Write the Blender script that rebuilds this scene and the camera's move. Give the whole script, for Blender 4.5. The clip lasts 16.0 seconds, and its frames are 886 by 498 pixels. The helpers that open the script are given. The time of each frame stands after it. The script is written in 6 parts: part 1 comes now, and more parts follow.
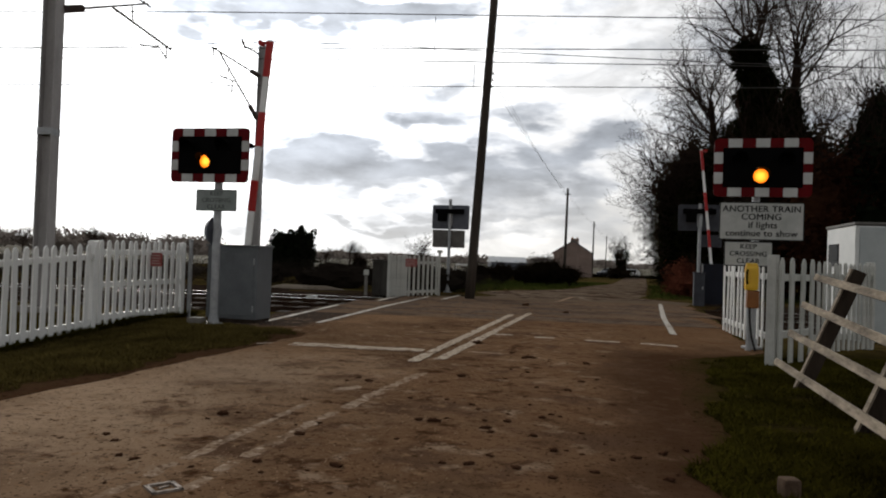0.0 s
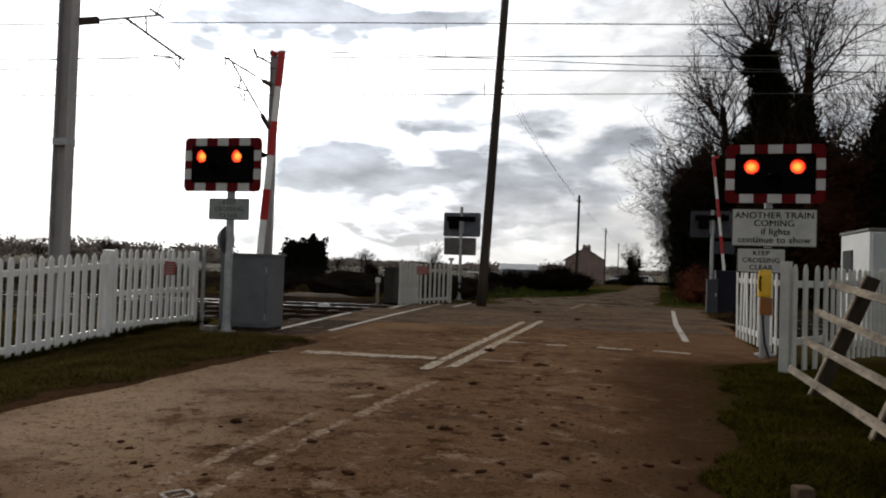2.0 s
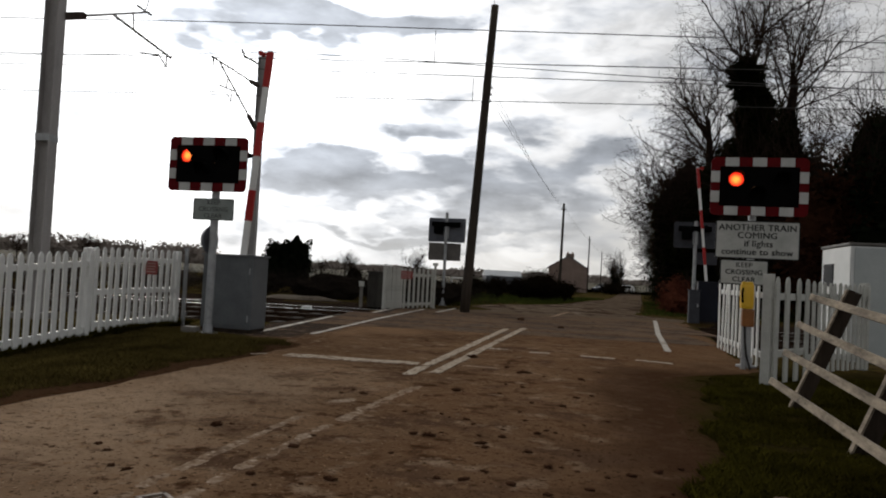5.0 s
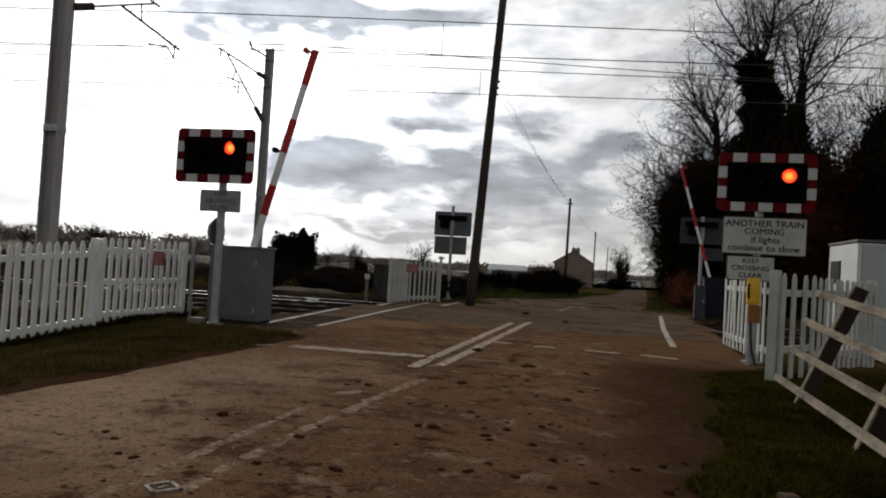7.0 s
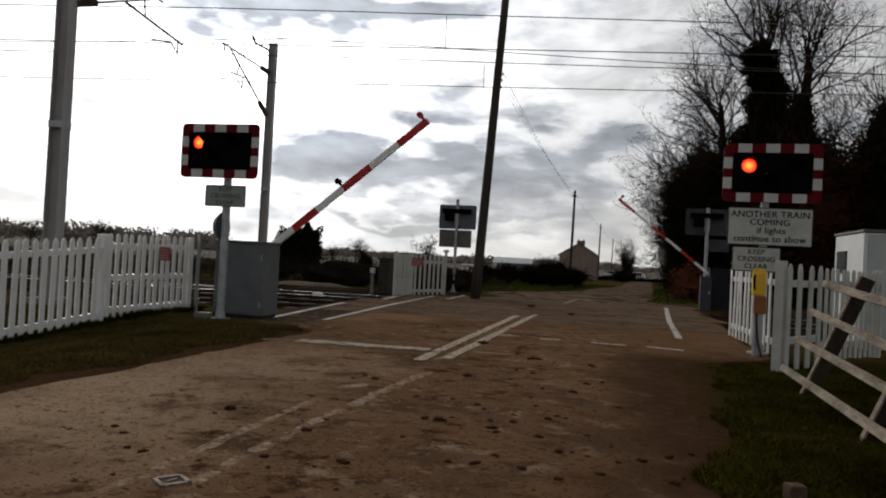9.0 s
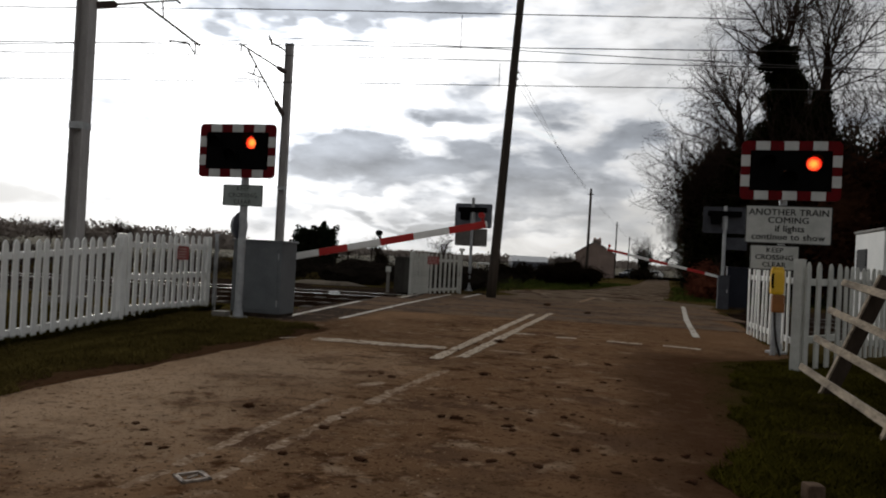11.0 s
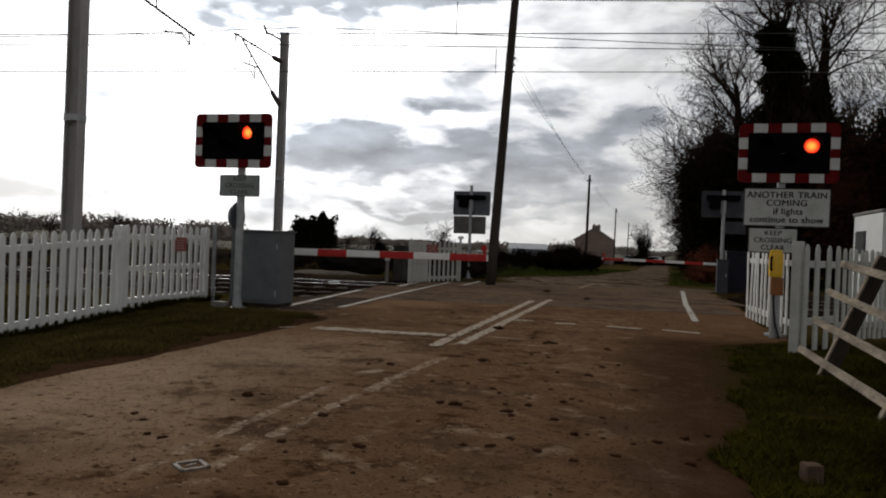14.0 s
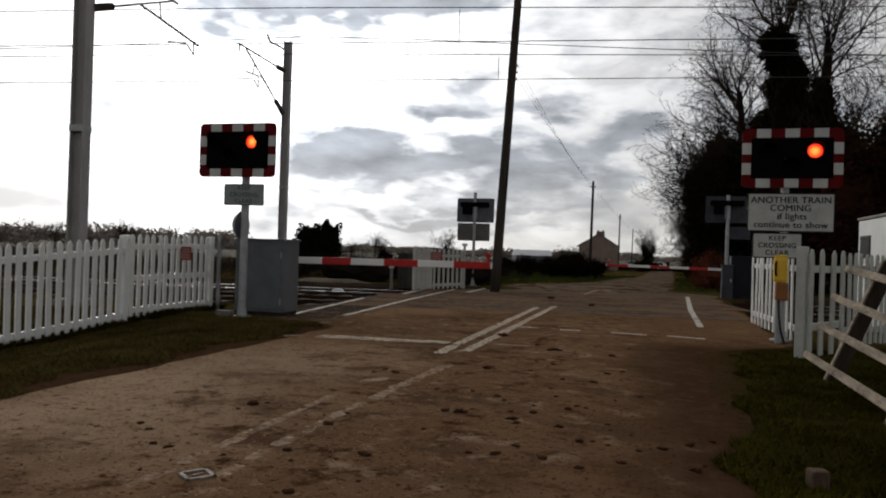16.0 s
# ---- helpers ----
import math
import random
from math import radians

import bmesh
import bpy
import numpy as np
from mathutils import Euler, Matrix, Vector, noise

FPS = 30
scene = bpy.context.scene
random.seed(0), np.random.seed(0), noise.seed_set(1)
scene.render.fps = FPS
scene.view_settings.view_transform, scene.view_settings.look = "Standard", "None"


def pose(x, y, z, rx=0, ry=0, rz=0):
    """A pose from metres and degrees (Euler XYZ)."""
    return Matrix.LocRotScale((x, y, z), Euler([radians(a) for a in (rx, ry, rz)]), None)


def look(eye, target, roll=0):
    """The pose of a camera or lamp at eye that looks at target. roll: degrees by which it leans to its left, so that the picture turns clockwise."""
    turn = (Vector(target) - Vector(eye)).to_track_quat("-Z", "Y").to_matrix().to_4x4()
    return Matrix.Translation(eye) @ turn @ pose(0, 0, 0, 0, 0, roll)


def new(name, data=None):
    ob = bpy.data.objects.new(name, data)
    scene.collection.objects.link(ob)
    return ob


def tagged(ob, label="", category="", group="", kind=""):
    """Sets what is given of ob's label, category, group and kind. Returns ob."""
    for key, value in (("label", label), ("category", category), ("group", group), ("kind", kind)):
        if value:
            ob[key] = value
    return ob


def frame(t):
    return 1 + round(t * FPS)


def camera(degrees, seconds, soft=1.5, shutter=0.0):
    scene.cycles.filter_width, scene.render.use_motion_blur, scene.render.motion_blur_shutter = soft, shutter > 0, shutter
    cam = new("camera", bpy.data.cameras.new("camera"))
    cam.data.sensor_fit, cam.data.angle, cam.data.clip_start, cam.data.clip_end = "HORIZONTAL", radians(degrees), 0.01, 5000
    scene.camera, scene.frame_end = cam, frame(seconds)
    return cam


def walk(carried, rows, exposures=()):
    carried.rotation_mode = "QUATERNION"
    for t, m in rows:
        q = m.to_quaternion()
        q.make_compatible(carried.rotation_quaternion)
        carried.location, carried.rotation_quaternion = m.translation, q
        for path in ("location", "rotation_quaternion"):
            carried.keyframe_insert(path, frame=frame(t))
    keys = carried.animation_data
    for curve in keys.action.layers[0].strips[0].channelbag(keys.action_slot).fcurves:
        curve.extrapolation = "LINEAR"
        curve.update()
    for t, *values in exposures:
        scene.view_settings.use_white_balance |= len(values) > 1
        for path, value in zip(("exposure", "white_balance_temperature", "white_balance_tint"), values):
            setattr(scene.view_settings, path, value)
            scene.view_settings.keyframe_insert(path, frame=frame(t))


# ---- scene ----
cam = camera(62.3, 16.0, soft=2.0)
PATH = [
    (0, (0.004, 0.012, 1.146), (0.035, 2.012, 1.175), 2.0),
    (0.5, (-0.004, -0.003, 1.147), (0.012, 1.997, 1.177), 2.2),
    (1, (-0.003, -0.007, 1.146), (0.005, 1.992, 1.187), 1.9),
    (1.5, (0.0, -0.009, 1.152), (0.001, 1.991, 1.203), 1.7),
    (2, (0.007, -0.008, 1.152), (0.006, 1.991, 1.2), 1.8),
    (2.5, (0.005, -0.02, 1.148), (-0.012, 1.979, 1.193), 1.8),
    (3, (-0.005, -0.007, 1.147), (-0.005, 1.992, 1.194), 1.9),
    (3.5, (0.0, 0.0, 1.15), (-0.001, 2.0, 1.185), 1.9),
    (4, (-0.01, 0.001, 1.148), (-0.014, 2.001, 1.201), 1.8),
    (4.5, (-0.02, 0.012, 1.156), (0.007, 2.01, 1.231), 2.8),
    (5, (-0.013, 0.014, 1.153), (0.029, 2.012, 1.217), 3.0),
    (5.2, (-0.013, 0.013, 1.152), (0.032, 2.011, 1.2), 3.1),
    (7.5, (-0.019, 0.004, 1.146), (0.005, 2.004, 1.192), 3.5),
    (8, (-0.018, 0.001, 1.145), (0.005, 2.0, 1.187), 2.9),
    (8.2, (-0.018, 0.0, 1.145), (0.004, 1.999, 1.174), 2.9),
    (10.5, (-0.024, -0.009, 1.147), (-0.032, 1.991, 1.173), 3.3),
    (11, (-0.023, -0.024, 1.148), (-0.05, 1.976, 1.169), 3.0),
    (11.5, (-0.018, -0.027, 1.145), (-0.059, 1.973, 1.148), 2.8),
    (12, (-0.003, -0.018, 1.137), (-0.001, 1.982, 1.166), 3.9),
    (12.5, (-0.004, -0.016, 1.14), (-0.008, 1.984, 1.155), 3.3),
    (13, (-0.003, -0.017, 1.136), (-0.005, 1.983, 1.137), 2.9),
    (13.5, (0.001, -0.012, 1.14), (-0.015, 1.988, 1.121), 2.4),
    (14, (-0.004, -0.009, 1.132), (-0.028, 1.991, 1.122), 2.2),
    (14.5, (-0.014, -0.008, 1.132), (-0.051, 1.992, 1.107), 2.3),
    (15, (-0.014, -0.012, 1.133), (-0.053, 1.987, 1.127), 2.4),
    (15.5, (-0.009, -0.022, 1.134), (-0.052, 1.978, 1.133), 2.4),
    (16, (-0.002, -0.023, 1.137), (-0.038, 1.976, 1.146), 1.8),
]
walk(cam, [(t, look(eye, target, roll)) for t, eye, target, roll in PATH],
     [(0, 0.0), (3.5, -0.05), (5.0, -0.2), (7.5, -0.27), (11.0, -0.31), (14.5, -0.33), (16.0, -0.30)])

# ---------------------------------------------------------------- light
SUN_AZ, SUN_EL = -20.0, 24.0          # degrees: azimuth to the right of +y, height
sun_dir = Vector((math.sin(radians(SUN_AZ)) * math.cos(radians(SUN_EL)),
                  math.cos(radians(SUN_AZ)) * math.cos(radians(SUN_EL)), math.sin(radians(SUN_EL))))


def build_world():
    w = bpy.data.worlds.new("overcast_sky")
    scene.world = w
    w.use_nodes = True
    nt = w.node_tree
    nt.nodes.clear()
    N, L = nt.nodes.new, nt.links.new

    def math_n(op, a, b=None, clamp=False):
        n = N("ShaderNodeMath")
        n.operation, n.use_clamp = op, clamp
        for i, v in enumerate((a, b)):
            if v is None:
                continue
            if isinstance(v, (int, float)):
                n.inputs[i].default_value = v
            else:
                L(v, n.inputs[i])
        return n.outputs[0]

    def smooth(v, lo, hi):
        n = N("ShaderNodeMapRange")
        n.interpolation_type = "SMOOTHSTEP"
        n.inputs["From Min"].default_value, n.inputs["From Max"].default_value = lo, hi
        L(v, n.inputs["Value"])
        return n.outputs["Result"]

    def mix(f, a, b):
        n = N("ShaderNodeMix")
        n.data_type = "RGBA"
        for s, v in ((0, f), (6, a), (7, b)):
            if isinstance(v, tuple):
                n.inputs[s].default_value = (*v, 1)
            elif isinstance(v, (int, float)):
                n.inputs[s].default_value = v
            else:
                L(v, n.inputs[s])
        return n.outputs[2]

    sky = N("ShaderNodeTexSky")
    sky.sky_type, sky.sun_disc = "NISHITA", False
    sky.sun_elevation, sky.sun_rotation = radians(SUN_EL), radians(SUN_AZ)
    tc = N("ShaderNodeTexCoord")
    norm = N("ShaderNodeVectorMath")
    norm.operation = "NORMALIZE"
    L(tc.outputs["Generated"], norm.inputs[0])
    sep = N("ShaderNodeSeparateXYZ")
    L(norm.outputs[0], sep.inputs[0])
    x, y, z = sep.outputs
    # broken cloud: noise over the whole sky, thickened into the banks that stand over the fields ahead
    wide = N("ShaderNodeMapping")
    wide.inputs["Scale"].default_value = (1.0, 1.0, 2.6)
    L(norm.outputs[0], wide.inputs[0])

    def noise(scale, detail, rough, off, distort=0.0):
        m = N("ShaderNodeMapping")
        m.inputs["Location"].default_value = off
        L(wide.outputs[0], m.inputs[0])
        n = N("ShaderNodeTexNoise")
        n.inputs["Scale"].default_value, n.inputs["Detail"].default_value = scale, detail
        n.inputs["Roughness"].default_value, n.inputs["Distortion"].default_value = rough, distort
        L(m.outputs[0], n.inputs["Vector"])
        return n.outputs["Fac"]

    big = noise(5.5, 9.0, 0.55, (0.3, 1.7, 0.2), 0.3)
    fine = noise(14.0, 6.0, 0.52, (3.1, 0.4, 0), 0.25)
    warp = noise(7.0, 4.0, 0.5, (7.0, 2.0, 1.0))
    warp2 = noise(9.0, 4.0, 0.5, (1.0, 5.0, 4.0))
    ahead = math_n("MAXIMUM", y, 0.05)
    ax = math_n("ADD", math_n("DIVIDE", x, ahead), math_n("MULTIPLY", math_n("SUBTRACT", warp, 0.5), 0.42))
    az = math_n("ADD", math_n("DIVIDE", z, ahead), math_n("MULTIPLY", math_n("SUBTRACT", warp2, 0.5), 0.15))
    total = math_n("ADD", math_n("MULTIPLY", big, 0.50), math_n("MULTIPLY", fine, 0.38))
    for cx, cz, rx, rz, amp in CLOUD_BANKS:
        dx = math_n("MULTIPLY", math_n("SUBTRACT", ax, cx), 1 / rx)
        dz = math_n("MULTIPLY", math_n("SUBTRACT", az, cz), 1 / rz)
        d2 = math_n("ADD", math_n("MULTIPLY", dx, dx), math_n("MULTIPLY", dz, dz))
        total = math_n("ADD", total, math_n("MULTIPLY", math_n("EXPONENT", math_n("MULTIPLY", math_n("POWER", d2, 1.6), -1.0)), amp))
    thick = total
    dark = smooth(thick, 0.425, 0.70)
    # billows: the side of each lump towards the sun is brighter
    lump = noise(13.0, 7.0, 0.55, (2.0, 6.0, 1.0), 0.2)
    lump_up = noise(13.0, 7.0, 0.55, (1.985, 6.0, 1.05), 0.2)
    relief = math_n("MULTIPLY", math_n("SUBTRACT", lump, lump_up), 0.8)
    # the hidden sun brightens the thin cloud round it
    dot = N("ShaderNodeVectorMath")
    dot.operation = "DOT_PRODUCT"
    L(norm.outputs[0], dot.inputs[0])
    dot.inputs[1].default_value = GLOW_DIR
    near = math_n("MAXIMUM", dot.outputs["Value"], 0.0)
    glow = math_n("ADD", math_n("MULTIPLY", math_n("POWER", near, 5.0), 0.85), math_n("MULTIPLY", math_n("POWER", near, 30.0), 1.7))
    veil = math_n("SUBTRACT", 1.12, math_n("MULTIPLY", smooth(noise(9.0, 8.0, 0.58, (5.2, 2.2, 3.3), 0.4), 0.36, 0.62), 0.34))
    thin = math_n("MULTIPLY", math_n("ADD", 0.38, glow), veil)
    shade = math_n("ADD", math_n("ADD", 0.84, math_n("MULTIPLY", lump, 0.30)), relief)
    halo = math_n("ADD", math_n("MULTIPLY", math_n("POWER", near, 5.0), 0.10), math_n("MULTIPLY", math_n("POWER", near, 30.0), 0.30))
    heavy = math_n("MULTIPLY", math_n("ADD", 0.34, halo), shade)
    lum = math_n("ADD", math_n("MULTIPLY", thin, math_n("SUBTRACT", 1.0, dark)), math_n("MULTIPLY", heavy, dark))
    tint = mix(dark, (0.985, 0.99, 1.0), (0.90, 0.96, 1.06))
    vm = N("ShaderNodeVectorMath")
    vm.operation = "SCALE"
    L(tint, vm.inputs[0])
    L(lum, vm.inputs["Scale"])
    gaps = math_n("MULTIPLY", smooth(thick, 0.33, 0.26), 0.5)
    blue = N("ShaderNodeVectorMath")
    blue.operation = "SCALE"
    L(sky.outputs[0], blue.inputs[0])
    blue.inputs["Scale"].default_value = 0.10
    warm = mix(math_n("MULTIPLY", smooth(z, 0.16, 0.0), 0.35), vm.outputs[0], (0.84, 0.79, 0.70))
    col = mix(gaps, warm, blue.outputs[0])
    bg = N("ShaderNodeBackground")
    L(col, bg.inputs[0])
    bg.inputs[1].default_value = SKY_STRENGTH
    out = N("ShaderNodeOutputWorld")
    L(bg.outputs[0], out.inputs[0])


# banks of thicker cloud: tan of azimuth, tan of height, half sizes, weight
CLOUD_BANKS = (
    (-0.08, 0.122, 0.15, 0.032, 0.26), (-0.18, 0.135, 0.07, 0.018, 0.12), (0.06, 0.125, 0.12, 0.034, 0.25), (0.15, 0.118, 0.08, 0.024, 0.14),
    (0.215, 0.163, 0.075, 0.030, 0.24), (0.03, 0.217, 0.10, 0.024, 0.23), (-0.05, 0.205, 0.05, 0.012, 0.08), (-0.186, 0.162, 0.05, 0.010, 0.12),
    (-0.19, 0.330, 0.15, 0.042, 0.30), (-0.09, 0.325, 0.08, 0.028, 0.20), (-0.27, 0.295, 0.08, 0.018, 0.14), (0.22, 0.325, 0.24, 0.045, 0.08),
    (0.0, 0.40, 0.6, 0.05, 0.06), (-0.15, 0.083, 0.12, 0.011, 0.14), (0.05, 0.066, 0.13, 0.012, 0.18), (0.13, 0.086, 0.10, 0.012, 0.17),
    (-0.20, 0.055, 0.08, 0.010, 0.09), (0.20, 0.060, 0.10, 0.022, 0.16), (0.40, 0.240, 0.16, 0.08, 0.05), (-0.02, 0.040, 0.25, 0.009, 0.13), (0.112, 0.184, 0.035, 0.009, -0.30))
GLOW_DIR = Vector((math.sin(radians(-16)) * math.cos(radians(17)), math.cos(radians(-16)) * math.cos(radians(17)), math.sin(radians(17))))
SKY_STRENGTH = 1.19
build_world()
sun_data = bpy.data.lights.new("sun", "SUN")
sun_data.energy, sun_data.angle, sun_data.color = 1.3, radians(14), (1.0, 0.93, 0.82)
sun = new("sun", sun_data)
sun.matrix_world = look((0, 0, 40), Vector((0, 0, 40)) - sun_dir)
scene.view_settings.exposure = 0.0


# ---------------------------------------------------------------- materials
def surface(name, dark, light, rough=0.7, metal=0.0, scale=8.0, fine=60.0, bump=0.2, mid=0.5, per_piece=0.0, emit=None, stretch=(1, 1, 1), spec=0.5, contrast=0.22, gloss_var=0.12):
    """A procedural surface: two colours mixed by coarse and fine noise, with relief and uneven gloss."""
    m = bpy.data.materials.new(name)
    m.use_nodes = True
    nt = m.node_tree
    N, L = nt.nodes.new, nt.links.new
    p = nt.nodes["Principled BSDF"]
    tc, mp = N("ShaderNodeTexCoord"), N("ShaderNodeMapping")
    mp.inputs["Scale"].default_value = stretch
    L(tc.outputs["Object"], mp.inputs[0])
    a, b = N("ShaderNodeTexNoise"), N("ShaderNodeTexNoise")
    for n, s, d in ((a, scale, 6.0), (b, fine, 3.0)):
        n.inputs["Scale"].default_value, n.inputs["Detail"].default_value = s, d
        n.inputs["Roughness"].default_value = 0.6
        L(mp.outputs[0], n.inputs["Vector"])
    add = N("ShaderNodeMath")
    add.operation = "MULTIPLY_ADD"
    L(b.outputs["Fac"], add.inputs[0])
    add.inputs[1].default_value = 0.35
    L(a.outputs["Fac"], add.inputs[2])
    val = add.outputs[0]
    if per_piece:
        info, sc = N("ShaderNodeObjectInfo"), N("ShaderNodeMath")
        sc.operation = "MULTIPLY_ADD"
        L(info.outputs["Random"], sc.inputs[0])
        sc.inputs[1].default_value = per_piece
        L(val, sc.inputs[2])
        val = sc.outputs[0]
    r = N("ShaderNodeMapRange")
    centre = mid + 0.175 + per_piece / 2
    r.inputs["From Min"].default_value, r.inputs["From Max"].default_value = centre - contrast, centre + contrast
    L(val, r.inputs["Value"])
    mx = N("ShaderNodeMix")
    mx.data_type = "RGBA"
    L(r.outputs[0], mx.inputs[0])
    mx.inputs[6].default_value, mx.inputs[7].default_value = (*dark, 1), (*light, 1)
    L(mx.outputs[2], p.inputs["Base Color"])
    rr = N("ShaderNodeMapRange")
    rr.inputs["To Min"].default_value, rr.inputs["To Max"].default_value = max(rough - gloss_var, 0.03), min(rough + gloss_var, 1)
    L(a.outputs["Fac"], rr.inputs["Value"])
    L(rr.outputs[0], p.inputs["Roughness"])
    p.inputs["Metallic"].default_value = metal
    p.inputs["Specular IOR Level"].default_value = spec
    if bump:
        bp = N("ShaderNodeBump")
        bp.inputs["Strength"].default_value, bp.inputs["Distance"].default_value = bump, 0.01
        L(add.outputs[0], bp.inputs["Height"])
        L(bp.outputs[0], p.inputs["Normal"])
    if emit:
        p.inputs["Emission Color"].default_value, p.inputs["Emission Strength"].default_value = (*emit[0], 1), emit[1]
    return m


def ground_surface(name, layers, bump=0.5, rough=0.85, spec=0.3):
    """Soil or road: a base colour, then layers of (scale, low, high, colour, stretch, zone).
    zone: (x0, x1, soft, y0, y1), metres across the lane from its middle and along it, with a ragged limit."""
    m = bpy.data.materials.new(name)
    m.use_nodes = True
    nt = m.node_tree
    N, L = nt.nodes.new, nt.links.new
    p = nt.nodes["Principled BSDF"]
    tc = N("ShaderNodeTexCoord")

    def calc(op, *vals):
        n = N("ShaderNodeMath")
        n.operation = op
        for i, v in enumerate(vals):
            if isinstance(v, (int, float)):
                n.inputs[i].default_value = v
            else:
                L(v, n.inputs[i])
        return n.outputs[0]

    def ramp(v, lo, hi):
        r = N("ShaderNodeMapRange")
        r.interpolation_type = "SMOOTHSTEP"
        r.inputs["From Min"].default_value, r.inputs["From Max"].default_value = lo, hi
        L(v, r.inputs["Value"])
        return r.outputs[0]

    across = along = None

    def lane():
        sp, wob = N("ShaderNodeSeparateXYZ"), N("ShaderNodeTexNoise")
        L(tc.outputs["Object"], sp.inputs[0])
        L(tc.outputs["Object"], wob.inputs["Vector"])
        wob.inputs["Scale"].default_value, wob.inputs["Detail"].default_value, wob.inputs["Roughness"].default_value = 1.1, 7.0, 0.65
        w = calc("MULTIPLY_ADD", wob.outputs["Fac"], 1.3, -0.65)
        x = calc("MULTIPLY_ADD", sp.outputs[0], 0.968, w)
        return calc("MULTIPLY_ADD", calc("SUBTRACT", sp.outputs[1], 8.3), -0.2504, x), calc("MULTIPLY_ADD", w, 1.0, sp.outputs[1])

    col, height = None, None
    for i, layer in enumerate(layers):
        scale, lo, hi, colour, stretch = layer[:5]
        if i == 0:
            rgb = N("ShaderNodeRGB")
            rgb.outputs[0].default_value = (*colour, 1)
            col = rgb.outputs[0]
            continue
        mp, n, mx = N("ShaderNodeMapping"), N("ShaderNodeTexNoise"), N("ShaderNodeMix")
        mp.inputs["Scale"].default_value, mp.inputs["Location"].default_value = stretch, (i * 3.7, i * 1.9, 0)
        mp.inputs["Rotation"].default_value = (0, 0, radians(14.5))
        L(tc.outputs["Object"], mp.inputs[0])
        L(mp.outputs[0], n.inputs["Vector"])
        n.inputs["Scale"].default_value, n.inputs["Detail"].default_value, n.inputs["Roughness"].default_value = scale, 8.0, 0.62
        fac = ramp(n.outputs["Fac"], lo, hi)
        if len(layer) > 5:
            if across is None:
                across, along = lane()
            x0, x1, soft, y0, y1 = layer[5]
            for v, lim, k in ((across, x0, 1), (across, x1, -1), (along, y0, 1), (along, y1, -1)):
                if abs(lim) < 90:
                    fac = calc("MULTIPLY", fac, ramp(v, lim - k * soft, lim + k * soft))
        mx.data_type = "RGBA"
        L(fac, mx.inputs[0])
        L(col, mx.inputs[6])
        mx.inputs[7].default_value = (*colour, 1)
        col = mx.outputs[2]
        height = n.outputs["Fac"] if height is None else calc("MULTIPLY_ADD", n.outputs["Fac"], 0.6, height)
    L(col, p.inputs["Base Color"])
    p.inputs["Roughness"].default_value, p.inputs["Specular IOR Level"].default_value = rough, spec
    bp = N("ShaderNodeBump")
    bp.inputs["Strength"].default_value, bp.inputs["Distance"].default_value = bump, 0.03
    L(height, bp.inputs["Height"])
    L(bp.outputs[0], p.inputs["Normal"])
    return m


ONE = (1, 1, 1)
FAR = 99
EDGE_MUD = (0.052, 0.0275, 0.0150)
ROAD_LAYERS = [
    (0, 0, 0, (0.184, 0.113, 0.066), ONE),
    (0.55, 0.36, 0.66, (0.094, 0.056, 0.032), ONE),
    # left half: paler dried mud, lightened further to stand for glare
    (0.6, 0.28, 0.60, (0.316, 0.224, 0.151), ONE, (-9, -0.6, 1.1, -FAR, 8.3)),
    (0.8, 0.34, 0.60, (0.136, 0.078, 0.043), ONE, (0.2, 9, 0.7, -FAR, FAR)),
    (0.5, 0.10, 0.20, (0.044, 0.036, 0.031), ONE, (-9, -2.9, 0.25, 11.6, FAR)),
    (2.6, 0.52, 0.66, (0.047, 0.023, 0.012), (1.0, 1.2, 1), (-1.2, 1.9, 0.7, -FAR, FAR)),
    (4.5, 0.54, 0.72, (0.082, 0.042, 0.021), ONE, (-1.6, 9, 0.8, -FAR, FAR)),
    (0.5, 0.0, 0.02, EDGE_MUD, ONE, (2.02, 9, 0.48, -FAR, 9.9)),
    (0.5, 0.0, 0.02, EDGE_MUD, ONE, (-9, -2.45, 0.16, -FAR, 10.8)),
    (1.3, 0.50, 0.66, (0.082, 0.048, 0.030), ONE, (-1.6, 2.4, 0.8, -FAR, FAR)),
    (3.4, 0.55, 0.68, (0.235, 0.165, 0.112), ONE, (-9, 2.0, 0.7, -FAR, 13.0)),
    (9.0, 0.54, 0.70, (0.204, 0.124, 0.070), ONE, (-9, 1.5, 0.7, -FAR, FAR)),
    (6.0, 0.50, 0.66, (0.070, 0.040, 0.023), ONE, (1.9, 9, 0.4, -FAR, 10.2)),
    (14.0, 0.57, 0.66, (0.049, 0.027, 0.013), ONE),
    (38.0, 0.575, 0.64, (0.029, 0.015, 0.007), ONE),
    # tiny glints off the lane, painted as pale specks
    (45.0, 0.635, 0.68, (0.408, 0.302, 0.211), ONE, (-9, 1.2, 0.8, -FAR, FAR)),
    (150.0, 0.54, 0.84, (0.204, 0.121, 0.068), ONE, (-20, 2.0, 0.6, -FAR, FAR)),
    # far lane: greyer, rutted, its pale patches painted in for the sky's sheen
    (0.7, 0.20, 0.50, (0.110, 0.082, 0.059), (2.6, 0.3, 1), (-20, 30, 1.5, 21.8, FAR)),
    (0.9, 0.47, 0.60, (0.045, 0.028, 0.018), (1.2, 0.7, 1), (-20, 30, 1.0, 23.5, FAR)),
    (1.4, 0.52, 0.64, (0.180, 0.145, 0.112), (1.2, 0.6, 1), (-20, 30, 1.0, 23.0, FAR))]
M_ROAD = ground_surface("muddy_asphalt", ROAD_LAYERS, 0.5, 0.9, 0.0)
